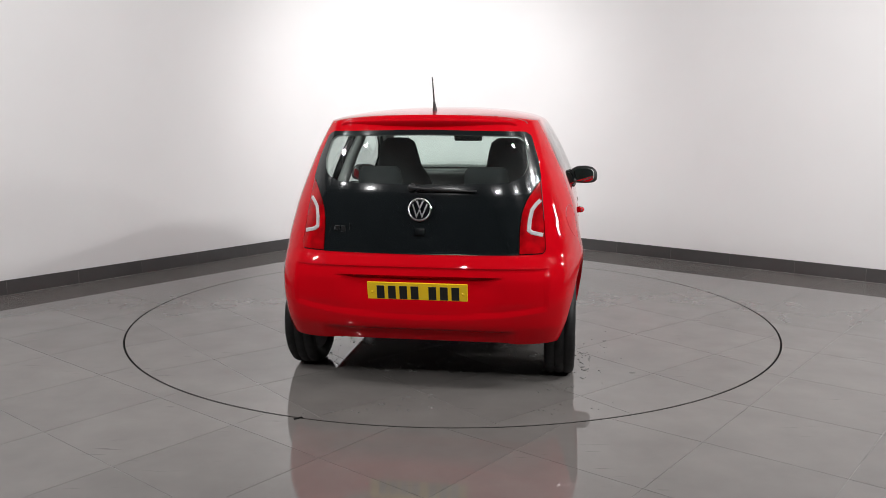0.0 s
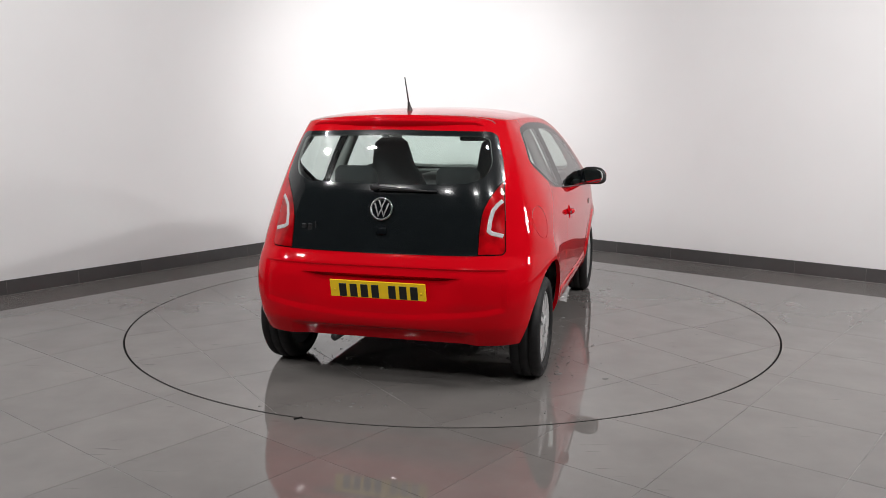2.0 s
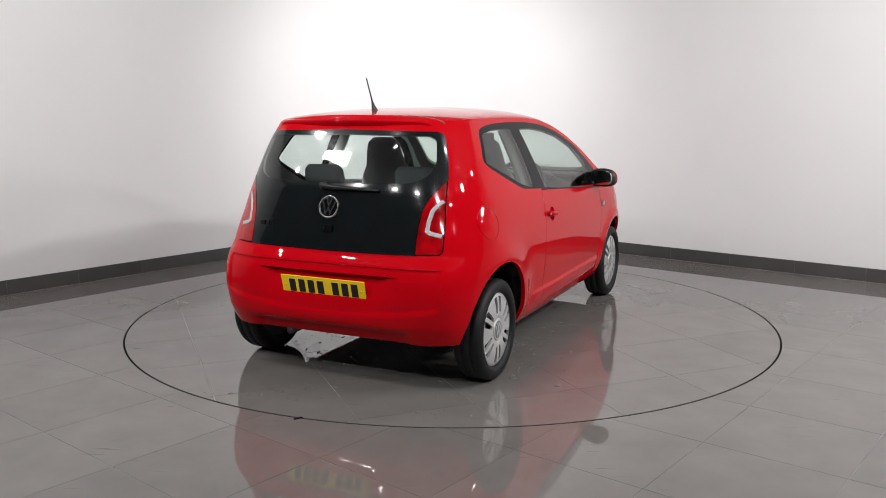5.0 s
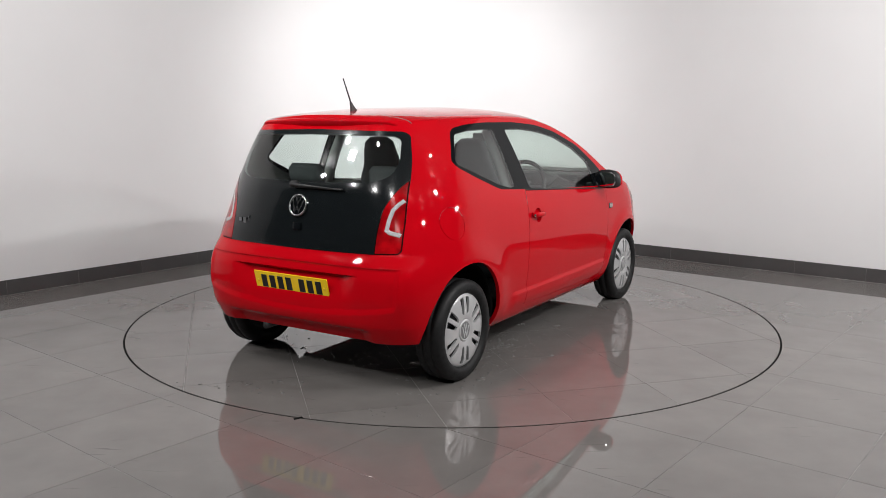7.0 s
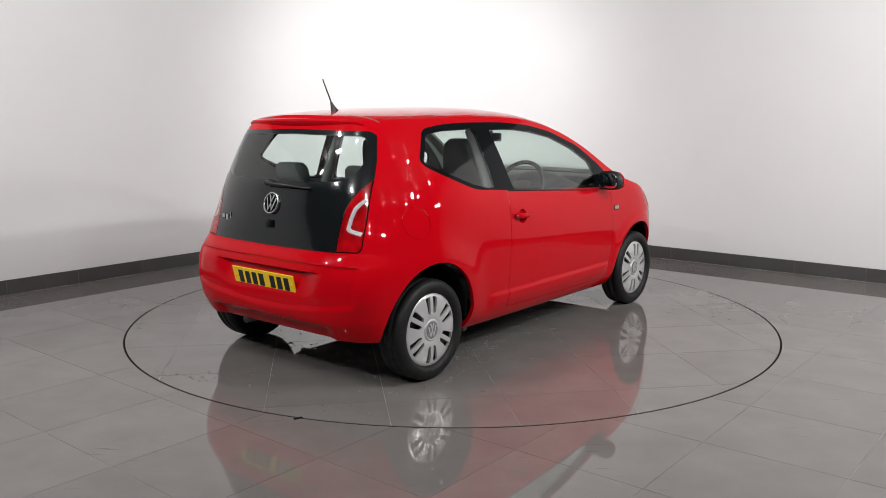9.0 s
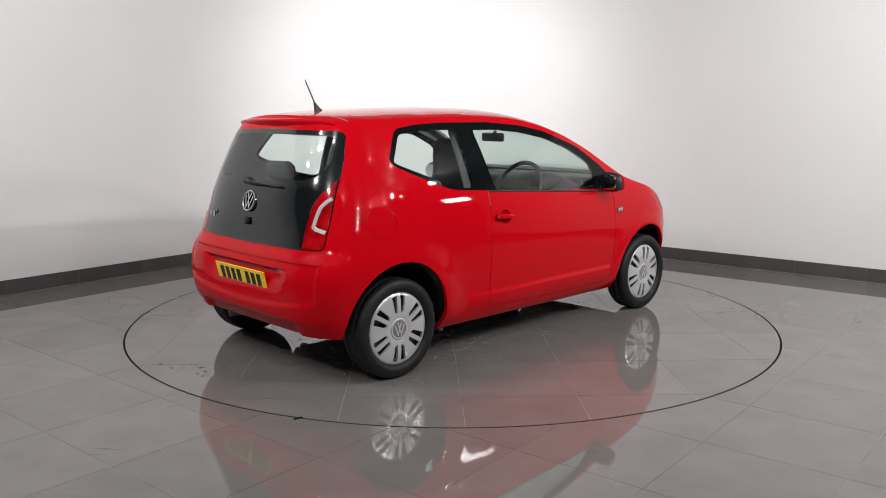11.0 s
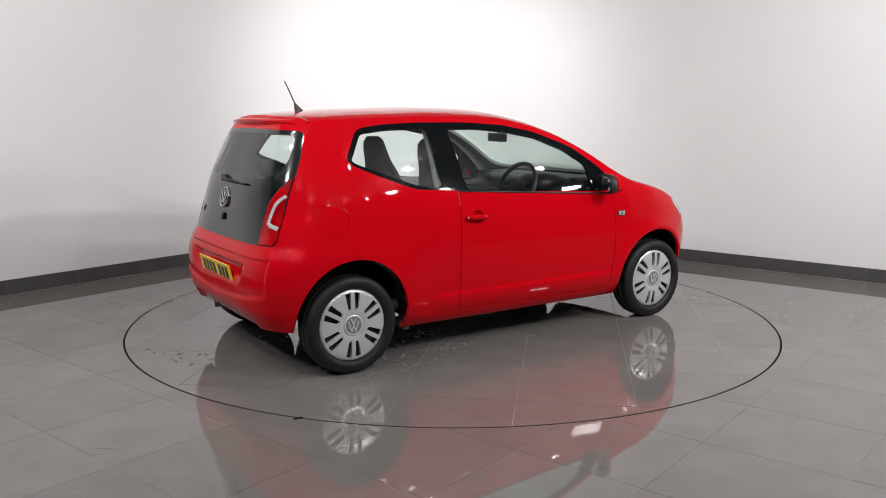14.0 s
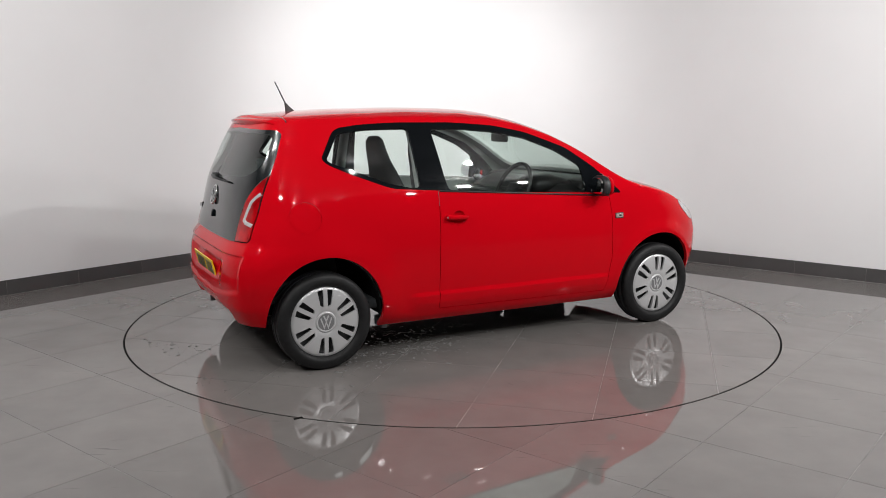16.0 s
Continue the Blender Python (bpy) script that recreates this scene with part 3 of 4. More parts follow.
def piece(names, thick, both=False, lift=0.0, side=-1, left=()):
    """A thick panel made of skin groups; side -1 is the car's right, 1 its left, both: right and left in one."""
    codes = {NAMES[n] for n in names}
    more = {NAMES[n] for n in left}
    bm = bmesh.new()
    outer = {}

    def add(sign):
        for f in skin.faces:
            if f[GROUP] in codes or (sign > 0 and f[GROUP] in more):
                vs = []
                for v in f.verts:
                    key = (v.index, sign if abs(v.co.y) > 1e-5 else 0)
                    if key not in outer:
                        p = Vector((v.co.x, v.co.y * (1 if sign < 0 else -1), v.co.z))
                        outer[key] = bm.verts.new(p)
                    vs.append(outer[key])
                try:
                    bm.faces.new(vs if sign < 0 else vs[::-1])
                except ValueError:
                    pass
    skin.verts.index_update()
    for sign in ((-1, 1) if both else (side,)):
        add(sign)
    n_outer = len(bm.verts)
    bm.verts.index_update()
    normals = [skin_normal(v.co) for v in bm.verts]
    base = [v.co.copy() for v in bm.verts]
    for v, n in zip(bm.verts, normals):
        v.co += n * lift
    faces = bm.faces[:]
    if thick:
        spots = [v.co - n * thick for v, n in zip(bm.verts, normals)]
        inner = [bm.verts.new(p) for p in spots]
        rim = [e for e in bm.edges if e.is_boundary]
        for f in faces:
            g = bm.faces.new([inner[v.index] for v in f.verts][::-1])
            g.material_index = 1
        for e in rim:
            a, b = e.verts
            loop = e.link_loops[0]
            a, b = loop.vert, loop.link_loop_next.vert
            g = bm.faces.new((b, a, inner[a.index], inner[b.index]))
            g.smooth = False
            if a.co.z > 0.9:
                g.material_index = 1
        normals = normals + [-n for n in normals]
    return bm, normals


def panel(name, names, material, parent, thick, label="", both=False, lift=0.0, side=-1, left=()):
    bm, normals = piece(names, thick, both, lift, side, left)
    rim_flags = [len(f.verts) == 4 and not f.smooth for f in bm.faces]
    mats = material if isinstance(material, (list, tuple)) else [material, material]
    me = bpy.data.meshes.new(name)
    bm.to_mesh(me)
    bm.free()
    for m in mats:
        me.materials.append(m)
    flat = np.array(rim_flags, dtype=bool)
    me.polygons.foreach_set("use_smooth", np.ones(len(me.polygons), dtype=bool))
    loops = []
    for p in me.polygons:
        for vi in p.vertices:
            loops.append(p.normal if flat[p.index] else normals[vi])
    me.normals_split_custom_set([tuple(n) for n in loops])
    ob = new(name, me)
    ob.parent = parent
    return tagged(ob, label) if label else ob


car = tagged(new("hatchback_car"), "small red three-door hatchback standing on the turntable", "car")
body = panel("body", ["body"], [M_RED, M_TRIM], car, 0.022, "glossy red painted body shell", both=True, left=("gap_flap", "fuel_flap"))
panel("rear_bumper", ["rear_bumper"], [M_RED, M_PLASTIC], car, 0.02, "glossy red rear bumper with a plate recess", both=True)
panel("front_bumper", ["front_bumper"], [M_RED, M_PLASTIC], car, 0.02, "glossy red front bumper", both=True)
panel("fuel_flap", ["fuel_flap"], [M_RED, M_TRIM], body, 0.004, "round red fuel flap")
for s in (-1, 1):
    door = panel("door", ["door"], [M_RED, M_TRIM], car, 0.022, "glossy red door", side=s)
    panel("door_window", ["door_pane"], M_GLASS, door, 0.0, "clear tinted door glass", side=s)
    quarter = panel("window_surround", ["window_band"], [M_FRAME, M_FRAME], car, 0.016, "black window surround and pillar", side=s)
    panel("quarter_window", ["quarter_pane"], M_GLASS, quarter, 0.0, "clear tinted side glass", side=s)
    lamp = panel("tail_lamp", ["tail_lamp"], [M_LAMP, M_PLASTIC], car, 0.012, "glossy red tail lamp", side=s, lift=0.003)
    panel("door_gap", ["gap"], M_GAP, car, 0.004, "dark shut line round the door", lift=-0.005, side=s)
    panel("lamp_seal", ["lamp", "lamp_in"], M_GAP, lamp, 0.004, "black seal round the lamp", lift=-0.004, side=s)
panel("flap_gap", ["gap_flap"], M_RED, body, 0.004, "red groove round the fuel flap", lift=-0.003)
panel("tailgate_gap", ["gap_roof"], M_GAP, body, 0.004, "dark shut line across the roof", both=True, lift=-0.005)
tailgate = panel("tailgate_panel", ["tailgate_panel"], [M_BLACK, M_TRIM], car, 0.012, "black glossy tailgate panel", both=True, lift=0.002)
panel("rear_window", ["rear_pane"], M_REAR_GLASS, tailgate, 0.0, "tinted rear window glass", both=True, lift=0.002)
panel("windscreen", ["windscreen"], M_SCREEN_GLASS, car, 0.0, "clear windscreen glass", both=True)

# ---- rear fittings ----


def rear_ribbon(path, width, out, thick):
    """A bar laid on the rear surface along (y, z) points."""
    bm = bmesh.new()
    pts = [Vector((p[0], p[1])) for p in path]
    rings = []
    for i, p in enumerate(pts):
        d1 = (pts[i] - pts[i - 1]).normalized() if i else (pts[1] - pts[0]).normalized()
        d2 = (pts[i + 1] - pts[i]).normalized() if i < len(pts) - 1 else d1
        n = (d1.orthogonal() + d2.orthogonal()).normalized()
        k = 1 / max(0.5, n.dot(d1.orthogonal()))
        a, b = p + n * width / 2 * k, p - n * width / 2 * k
        rings.append([bm.verts.new((rear_x(q.x, q.y) - o, q.x, q.y)) for q, o in ((a, out - thick), (a, out - 0.003), (a * 0.8 + b * 0.2, out), (a * 0.2 + b * 0.8, out), (b, out - 0.003), (b, out - thick))])
    for p, q in zip(rings, rings[1:]):
        for k in range(6):
            bm.faces.new((p[k], p[(k + 1) % 6], q[(k + 1) % 6], q[k]))
    bm.faces.new(rings[0])
    bm.faces.new(rings[-1][::-1])
    bmesh.ops.recalc_face_normals(bm, faces=bm.faces)
    return bm


def dense(path, n=4):
    out = []
    for p, q in zip(path, path[1:]):
        out += [(p[0] + (q[0] - p[0]) * k / n, p[1] + (q[1] - p[1]) * k / n) for k in range(n)]
    return out + [path[-1]]


for s in (-1, 1):
    lamp = [o for o in car.children if o.name.startswith("tail_lamp")][0 if s < 0 else 1]
    part("light_guide", rear_ribbon(dense([(s * 0.609, 0.997), (s * 0.588, 0.978), (s * 0.568, 0.950), (s * 0.558, 0.900), (s * 0.555, 0.850), (s * 0.572, 0.838), (s * 0.626, 0.824)]), 0.020, 0.007, 0.009), M_CLEAR, lamp, "clear ribbed C-shaped lamp element", smooth=False)

# spoiler along the roof's rear edge
bm = bmesh.new()
rows = []
for k in range(45):
    y = -0.535 + 1.07 * k / 44
    t = abs(y) / 0.535
    tip = -1.464 + 0.10 * t ** 2.4 + 0.05 * smoothstep(0.85, 1.0, t)
    lift = 0.014 * (1 - t * t)
    top = 1.393 + lift - 0.030 * smoothstep(0.80, 1.0, t)
    prof = [(tip + 0.18, top + 0.012), (tip + 0.10, top + 0.012), (tip + 0.04, top + 0.007), (tip + 0.012, top), (tip + 0.002, top - 0.006), (tip + 0.003, top - 0.011), (tip + 0.020, top - 0.032), (tip + 0.040, top - 0.052), (tip + 0.065, top - 0.058), (tip + 0.10, top - 0.058)]
    rows.append([bm.verts.new((x, y, z)) for x, z in prof])
for p, q in zip(rows, rows[1:]):
    for j in range(len(p) - 1):
        bm.faces.new((p[j], p[j + 1], q[j + 1], q[j]))
bm.faces.new(rows[0][::-1])
bm.faces.new(rows[-1])
bmesh.ops.recalc_face_normals(bm, faces=bm.faces)
part("roof_spoiler", bm, M_RED, car, "red roof spoiler over the rear window")

# number plate; its writing stays as plain bars
PLATE_M = Matrix.Translation((-1.697, 0.002, 0.532)) @ Matrix.Rotation(radians(-13), 4, "Y")


def on_plate(bm):
    bmesh.ops.transform(bm, matrix=PLATE_M, verts=bm.verts)
    return bm


bm = bmesh.new()
box(bm, -0.004, 0.004, -0.26, 0.26, -0.0555, 0.0555, 0.003)
plate = part("number_plate", on_plate(bm), M_YELLOW, car, "yellow rear number plate", smooth=False)
for k, y in enumerate((0.190, 0.131, 0.072, 0.013, -0.079, -0.138, -0.197)):
    bm = bmesh.new()
    box(bm, -0.0055, -0.003, y - 0.020, y + 0.020, -0.036, 0.037, 0.001, seg=1)
    part("character_bar", on_plate(bm), M_INK, plate, smooth=False)
for y in (-0.235, 0.235):
    bm = bmesh.new()
    bmesh.ops.create_uvsphere(bm, u_segments=12, v_segments=8, radius=0.007, matrix=Matrix.Translation((-0.004, y, 0)) @ Matrix.Diagonal((0.5, 1, 1, 1)))
    part("screw_cap", on_plate(bm), M_YELLOW, plate)
bm = bmesh.new()
box(bm, -0.0035, 0.005, -0.20, 0.262, -0.069, -0.054, 0.002, seg=1)
holder = part("plate_holder_strip", on_plate(bm), M_PLASTIC, plate, "black strip under the plate", smooth=False)
bm = bmesh.new()
for y0, y1 in ((0.09, 0.10), (0.03, 0.085), (-0.12, 0.01)):
    box(bm, -0.0045, -0.003, y0, y1, -0.0645, -0.0595)
part("strip_print", on_plate(bm), M_CLEAR, plate, "small pale print on the strip", smooth=False)


SHORT_BEND = [(-0.29, 0.78), (0.0, 0.10), (0.29, 0.78)]
LONG_BEND = [(-0.66, 0.50), (-0.25, -0.66), (0.0, -0.02), (0.25, -0.66), (0.66, 0.50)]


def zigzag(points, r, width, y0, y1):
    """One bent flat bar in the xz plane, between y0 and y1."""
    bm = bmesh.new()
    pts = [Vector((p[0] * r, p[1] * r)) for p in points]
    rows = []
    for i, p in enumerate(pts):
        d1 = (pts[i] - pts[i - 1]).normalized() if i else (pts[1] - pts[0]).normalized()
        d2 = (pts[i + 1] - pts[i]).normalized() if i < len(pts) - 1 else d1
        n = (d1.orthogonal() + d2.orthogonal()).normalized()
        k = width / 2 / max(0.45, n.dot(d1.orthogonal()))
        a, b = p + n * k, p - n * k
        rows.append([bm.verts.new(c) for c in ((a.x, y0, a.y), (b.x, y0, b.y), (b.x, y1, b.y), (a.x, y1, a.y))])
    for a, b in zip(rows, rows[1:]):
        for k in range(4):
            bm.faces.new((a[k], a[(k + 1) % 4], b[(k + 1) % 4], b[k]))
    bm.faces.new(rows[0])
    bm.faces.new(rows[-1][::-1])
    bmesh.ops.recalc_face_normals(bm, faces=bm.faces)
    return bm


def badge(m, r, parent, name="badge"):
    """A round plate with a bright rim and plain slanted strokes."""
    bm = bmesh.new()
    rings = lathe(bm, [(0.004, r), (-0.004, r), (-0.007, r * 0.97), (-0.007, r * 0.86), (-0.003, r * 0.82)], 40)
    bmesh.ops.transform(bm, matrix=m, verts=bm.verts)
    ob = part(name, bm, M_CHROME, parent, "round chrome badge ring")
    for points in (SHORT_BEND, LONG_BEND):
        st = zigzag(points, r * 0.92, 0.15 * r, -0.0065, 0.0)
        bmesh.ops.transform(st, matrix=m, verts=st.verts)
        part("emblem_stroke", st, M_CHROME, parent, smooth=False)
    bm = bmesh.new()
    lathe(bm, [(0.0, 0.0005), (0.0, r * 0.9)], 40, m)
    bmesh.ops.recalc_face_normals(bm, faces=bm.faces)
    return ob, bm


REAR_TURN = Matrix.Rotation(radians(-90), 4, "Z")
m = Matrix.Translation((rear_x(0, 0.951) - 0.006, 0, 0.951)) @ Matrix.Rotation(radians(17), 4, "Y") @ REAR_TURN
ob, face = badge(m, 0.062, tailgate)
part("badge_backing", face, M_FRAME, tailgate)
# latch button under the badge
bm = bmesh.new()
box(bm, -0.010, 0.004, -0.028, 0.028, -0.020, 0.022, 0.006)
bmesh.ops.transform(bm, matrix=Matrix.Translation((rear_x(0, 0.838) - 0.004, 0, 0.838)) @ Matrix.Rotation(radians(14), 4, "Y"), verts=bm.verts)
part("latch_button", bm, M_FRAME, tailgate, "black tailgate latch button")
# model lettering as plain bars
for y, w, z0, z1 in ((0.437, 0.026, 0.836, 0.860), (0.404, 0.026, 0.826, 0.860), (0.371, 0.008, 0.836, 0.872)):
    bm = bmesh.new()
    x = rear_x(0.4, 0.848)
    box(bm, x - 0.008, x + 0.003, y - w / 2, y + w / 2, z0, z1, 0.002, seg=1)
    part("letter_bar", bm, M_CHROME, tailgate, smooth=False)
# wiper
bm = bmesh.new()
x = rear_x(0, 1.06)
tube(bm, [(x + 0.01, 0.045, 1.062), (x - 0.03, 0.045, 1.062)], 0.019, 14)
tube(bm, [(x - 0.028, 0.05, 1.064), (x - 0.034, -0.02, 1.058), (x - 0.022, -0.26, 1.047)], [0.010, 0.009, 0.004], 8)
box(bm, x - 0.028, x - 0.006, -0.29, 0.02, 1.043, 1.051, 0.003)
part("rear_wiper", bm, M_PLASTIC, tailgate, "black rear wiper arm and blade")
# aerial
bm = bmesh.new()
loft(bm, [((-1.13, 0, 1.425), (0.045, 0, 0), (0, 0.022, 0)), ((-1.135, 0, 1.450), (0.032, 0, 0), (0, 0.014, 0)), ((-1.155, 0, 1.482), (0.014, 0, 0), (0, 0.008, 0)), ((-1.165, 0, 1.500), (0.007, 0, 0), (0, 0.006, 0))], 16, 2.2)
tube(bm, [(-1.160, 0, 1.49), (-1.228, 0, 1.631)], [0.0046, 0.0034], 8)
part("aerial", bm, M_PLASTIC, car, "black whip aerial on the roof")

# ---- flank fittings ----
for s in (-1, 1):
    door = [o for o in car.children if o.name.startswith("door")][0 if s < 0 else 1]
    # handle: dished recess and a bar over it
    y = side_y(-0.375, 0.82)
    bm = bmesh.new()
    bowl = [(0.0445, 0.0005), (0.042, -0.006), (0.036, -0.013), (0.026, -0.018), (0.012, -0.020), (0.001, -0.0205)]
    rings = [[bm.verts.new((-0.365 + rr * math.cos(2 * math.pi * k / 28), s * (side_y(-0.365, 0.822 + rr * math.sin(2 * math.pi * k / 28)) + dd), 0.822 + rr * math.sin(2 * math.pi * k / 28))) for k in range(28)] for rr, dd in bowl]
    for p, q in zip(rings, rings[1:]):
        for k in range(28):
            bm.faces.new((p[k], p[(k + 1) % 28], q[(k + 1) % 28], q[k]))
    bmesh.ops.recalc_face_normals(bm, faces=bm.faces)
    if max(bm.faces, key=lambda f: -f.calc_center_median().y * s).normal.y * s < 0:
        bmesh.ops.reverse_faces(bm, faces=bm.faces)
    part("handle_cup", bm, M_RED, door, "red dished handle cup")
    bm = bmesh.new()
    tube(bm, [(-0.446, s * (y + 0.002), 0.829), (-0.440, s * (y + 0.014), 0.830), (-0.42, s * (y + 0.023), 0.830), (-0.35, s * (y + 0.023), 0.828), (-0.320, s * (y + 0.016), 0.827), (-0.310, s * (y + 0.002), 0.826)], [0.015, 0.017, 0.016, 0.015, 0.014, 0.012], 12)
    part("door_handle", bm, M_RED, door, "red pull handle")
    bm = bmesh.new()
    tube(bm, [(-0.447, s * (y - 0.004), 0.830), (-0.447, s * (y + 0.026), 0.830)], 0.0085, 14)
    part("key_lock", bm, M_CHROME, door, "small bright key lock")
    # dark line under the glass
    bm = bmesh.new()
    tube(bm, [(xx, s * (side_y(xx, zz) + 0.002), zz) for xx, zz in ((-0.48, 0.985), (-0.2, 0.968), (0.1, 0.949), (0.41, 0.929), (0.76, 0.907))], 0.005, 8)
    part("waist_strip", bm, M_PLASTIC, door, "thin dark strip under the side glass")
    # repeater on the wing
    y = side_y(0.84, 0.772)
    bm = bmesh.new()
    def plate_on(x0, x1, z0, z1, out, corner):
        lo, hi = sorted((s * (y - 0.004), s * (y + out)))
        box(bm, x0, x1, lo, hi, z0, z1, corner)
    plate_on(0.806, 0.872, 0.753, 0.791, 0.004, 0.0035)
    repeater = part("side_repeater", bm, M_PLASTIC, car, "dark rimmed side indicator on the wing")
    bm = bmesh.new()
    plate_on(0.811, 0.867, 0.758, 0.786, 0.0065, 0.0035)
    part("indicator_lens", bm, M_ORANGE, repeater, "clear indicator lens")
    bm = bmesh.new()
    plate_on(0.832, 0.852, 0.766, 0.779, 0.0085, 0.002)
    part("indicator_bulb", bm, M_CHROME, repeater, "bright bulb spot in the lens")
    # mirror
    def head(x, deep, grow=0.0):
        form = bmesh.new()
        loft(form, [((x, s * (yy - grow * 0.5 if yy < 0.8 else yy + grow), 0.978 + up), (dd * deep, 0, 0), (0, 0, hh + grow)) for yy, up, dd, hh in ((0.752, -0.012, 0.4, 0.030), (0.772, -0.004, 0.85, 0.052), (0.81, 0.002, 1.0, 0.064), (0.87, 0.003, 1.0, 0.067), (0.92, 0.001, 0.92, 0.060), (0.945, -0.004, 0.75, 0.046), (0.958, -0.008, 0.4, 0.026))], 28, 2.6)
        bmesh.ops.rotate(form, cent=(0.645, s * 0.855, 0.978), matrix=Matrix.Rotation(s * radians(8), 3, "Z"), verts=form.verts)
        return form
    mirror = part("wing_mirror", head(0.645, 0.030), M_PLASTIC, car, "black wing mirror with a red cap")
    part("mirror_cap", head(0.677, 0.020, -0.004), M_RED, mirror, "red mirror cap")
    bm = bmesh.new()
    loft(bm, [((0.640, s * 0.715, 0.93), (0.05, 0, 0), (0, 0, 0.022)), ((0.650, s * 0.76, 0.935), (0.032, 0, 0), (0, 0, 0.020)), ((0.648, s * 0.81, 0.945), (0.03, 0, 0), (0, 0, 0.02))], 18, 2.4)
    part("mirror_foot", bm, M_PLASTIC, mirror)
    bm = bmesh.new()
    loft(bm, [((0.6065, s * 0.857, 0.979), (0, 0.076, 0), (0, 0, 0.050)), ((0.618, s * 0.857, 0.979), (0, 0.079, 0), (0, 0, 0.052))], 28, 3.0)
    bmesh.ops.rotate(bm, cent=(0.612, s * 0.857, 0.979), matrix=Matrix.Rotation(s * radians(12), 3, "Z"), verts=bm.verts)
    part("mirror_glass", bm, M_MIRROR, mirror, "mirror glass", smooth=False)
    panel("headlamp", ["headlamp"], [M_CLEAR, M_PLASTIC], car, 0.02, "clear headlamp at the wing's front", side=s, lift=0.004)

# ---- underbody and wheels ----
bm = bmesh.new()
box(bm, -1.55, 1.55, -0.48, 0.48, 0.265, 0.34, 0.03)
for y in (-0.715, 0.615):
    box(bm, -0.82, 0.84, y, y + 0.10, 0.225, 0.33, 0.02)
box(bm, 0.55, 1.5, -0.46, 0.46, 0.235, 0.30, 0.03)
box(bm, -1.50, -1.25, -0.40, 0.05, 0.245, 0.28, 0.015)
tube(bm, [(-1.2, -0.62, 0.27), (-1.2, 0.62, 0.27)], 0.035, 12)
tube(bm, [(-1.62, 0.28, 0.25), (-1.35, 0.28, 0.25), (0.4, 0.1, 0.24)], 0.022, 10)
for y in (-0.72, 0.60):
    box(bm, -0.835, -0.795, y, y + 0.12, 0.180, 0.24, 0.008)
part("underbody", bm, M_STEEL, car, "dark underbody with axle and exhaust")
for ax in (-AXLE, AXLE):
    for s in (-1, 1):
        bm = bmesh.new()
        n = 30
        rows = []
        for k in range(n + 1):
            a = math.pi * (-0.01 + 1.02 * k / n)
            row = []
            for y, r in ((0.772, 0.346), (0.765, 0.340), (0.74, 0.346), (0.50, 0.350), (0.49, 0.20)):
                x, z = (ax if ax > 0 else -1.190) + (r if ax > 0 else r - 0.012) * math.cos(a), 0.288 + (r if ax > 0 else r + 0.010) * math.sin(a)
                row.append(bm.verts.new((x, s * min(y, side_y(x, z) - 0.014), z)))
            rows.append(row)
        for p, q in zip(rows, rows[1:]):
            for j in range(4):
                bm.faces.new((p[j], p[j + 1], q[j + 1], q[j]))
        bmesh.ops.recalc_face_normals(bm, faces=bm.faces)
        part("wheel_arch_liner", bm, M_GAP, car, "black wheel arch liner")

TYRE = [(-0.050, 0.205), (-0.066, 0.211), (-0.078, 0.222), (-0.083, 0.240), (-0.078, 0.268), (-0.068, 0.281), (-0.055, 0.286), (-0.030, 0.288), (-0.028, 0.281), (-0.022, 0.281), (-0.020, 0.288), (0.020, 0.288), (0.022, 0.281), (0.028, 0.281), (0.030, 0.288), (0.055, 0.286), (0.068, 0.281), (0.078, 0.268), (0.083, 0.245), (0.080, 0.21), (0.060, 0.200)]


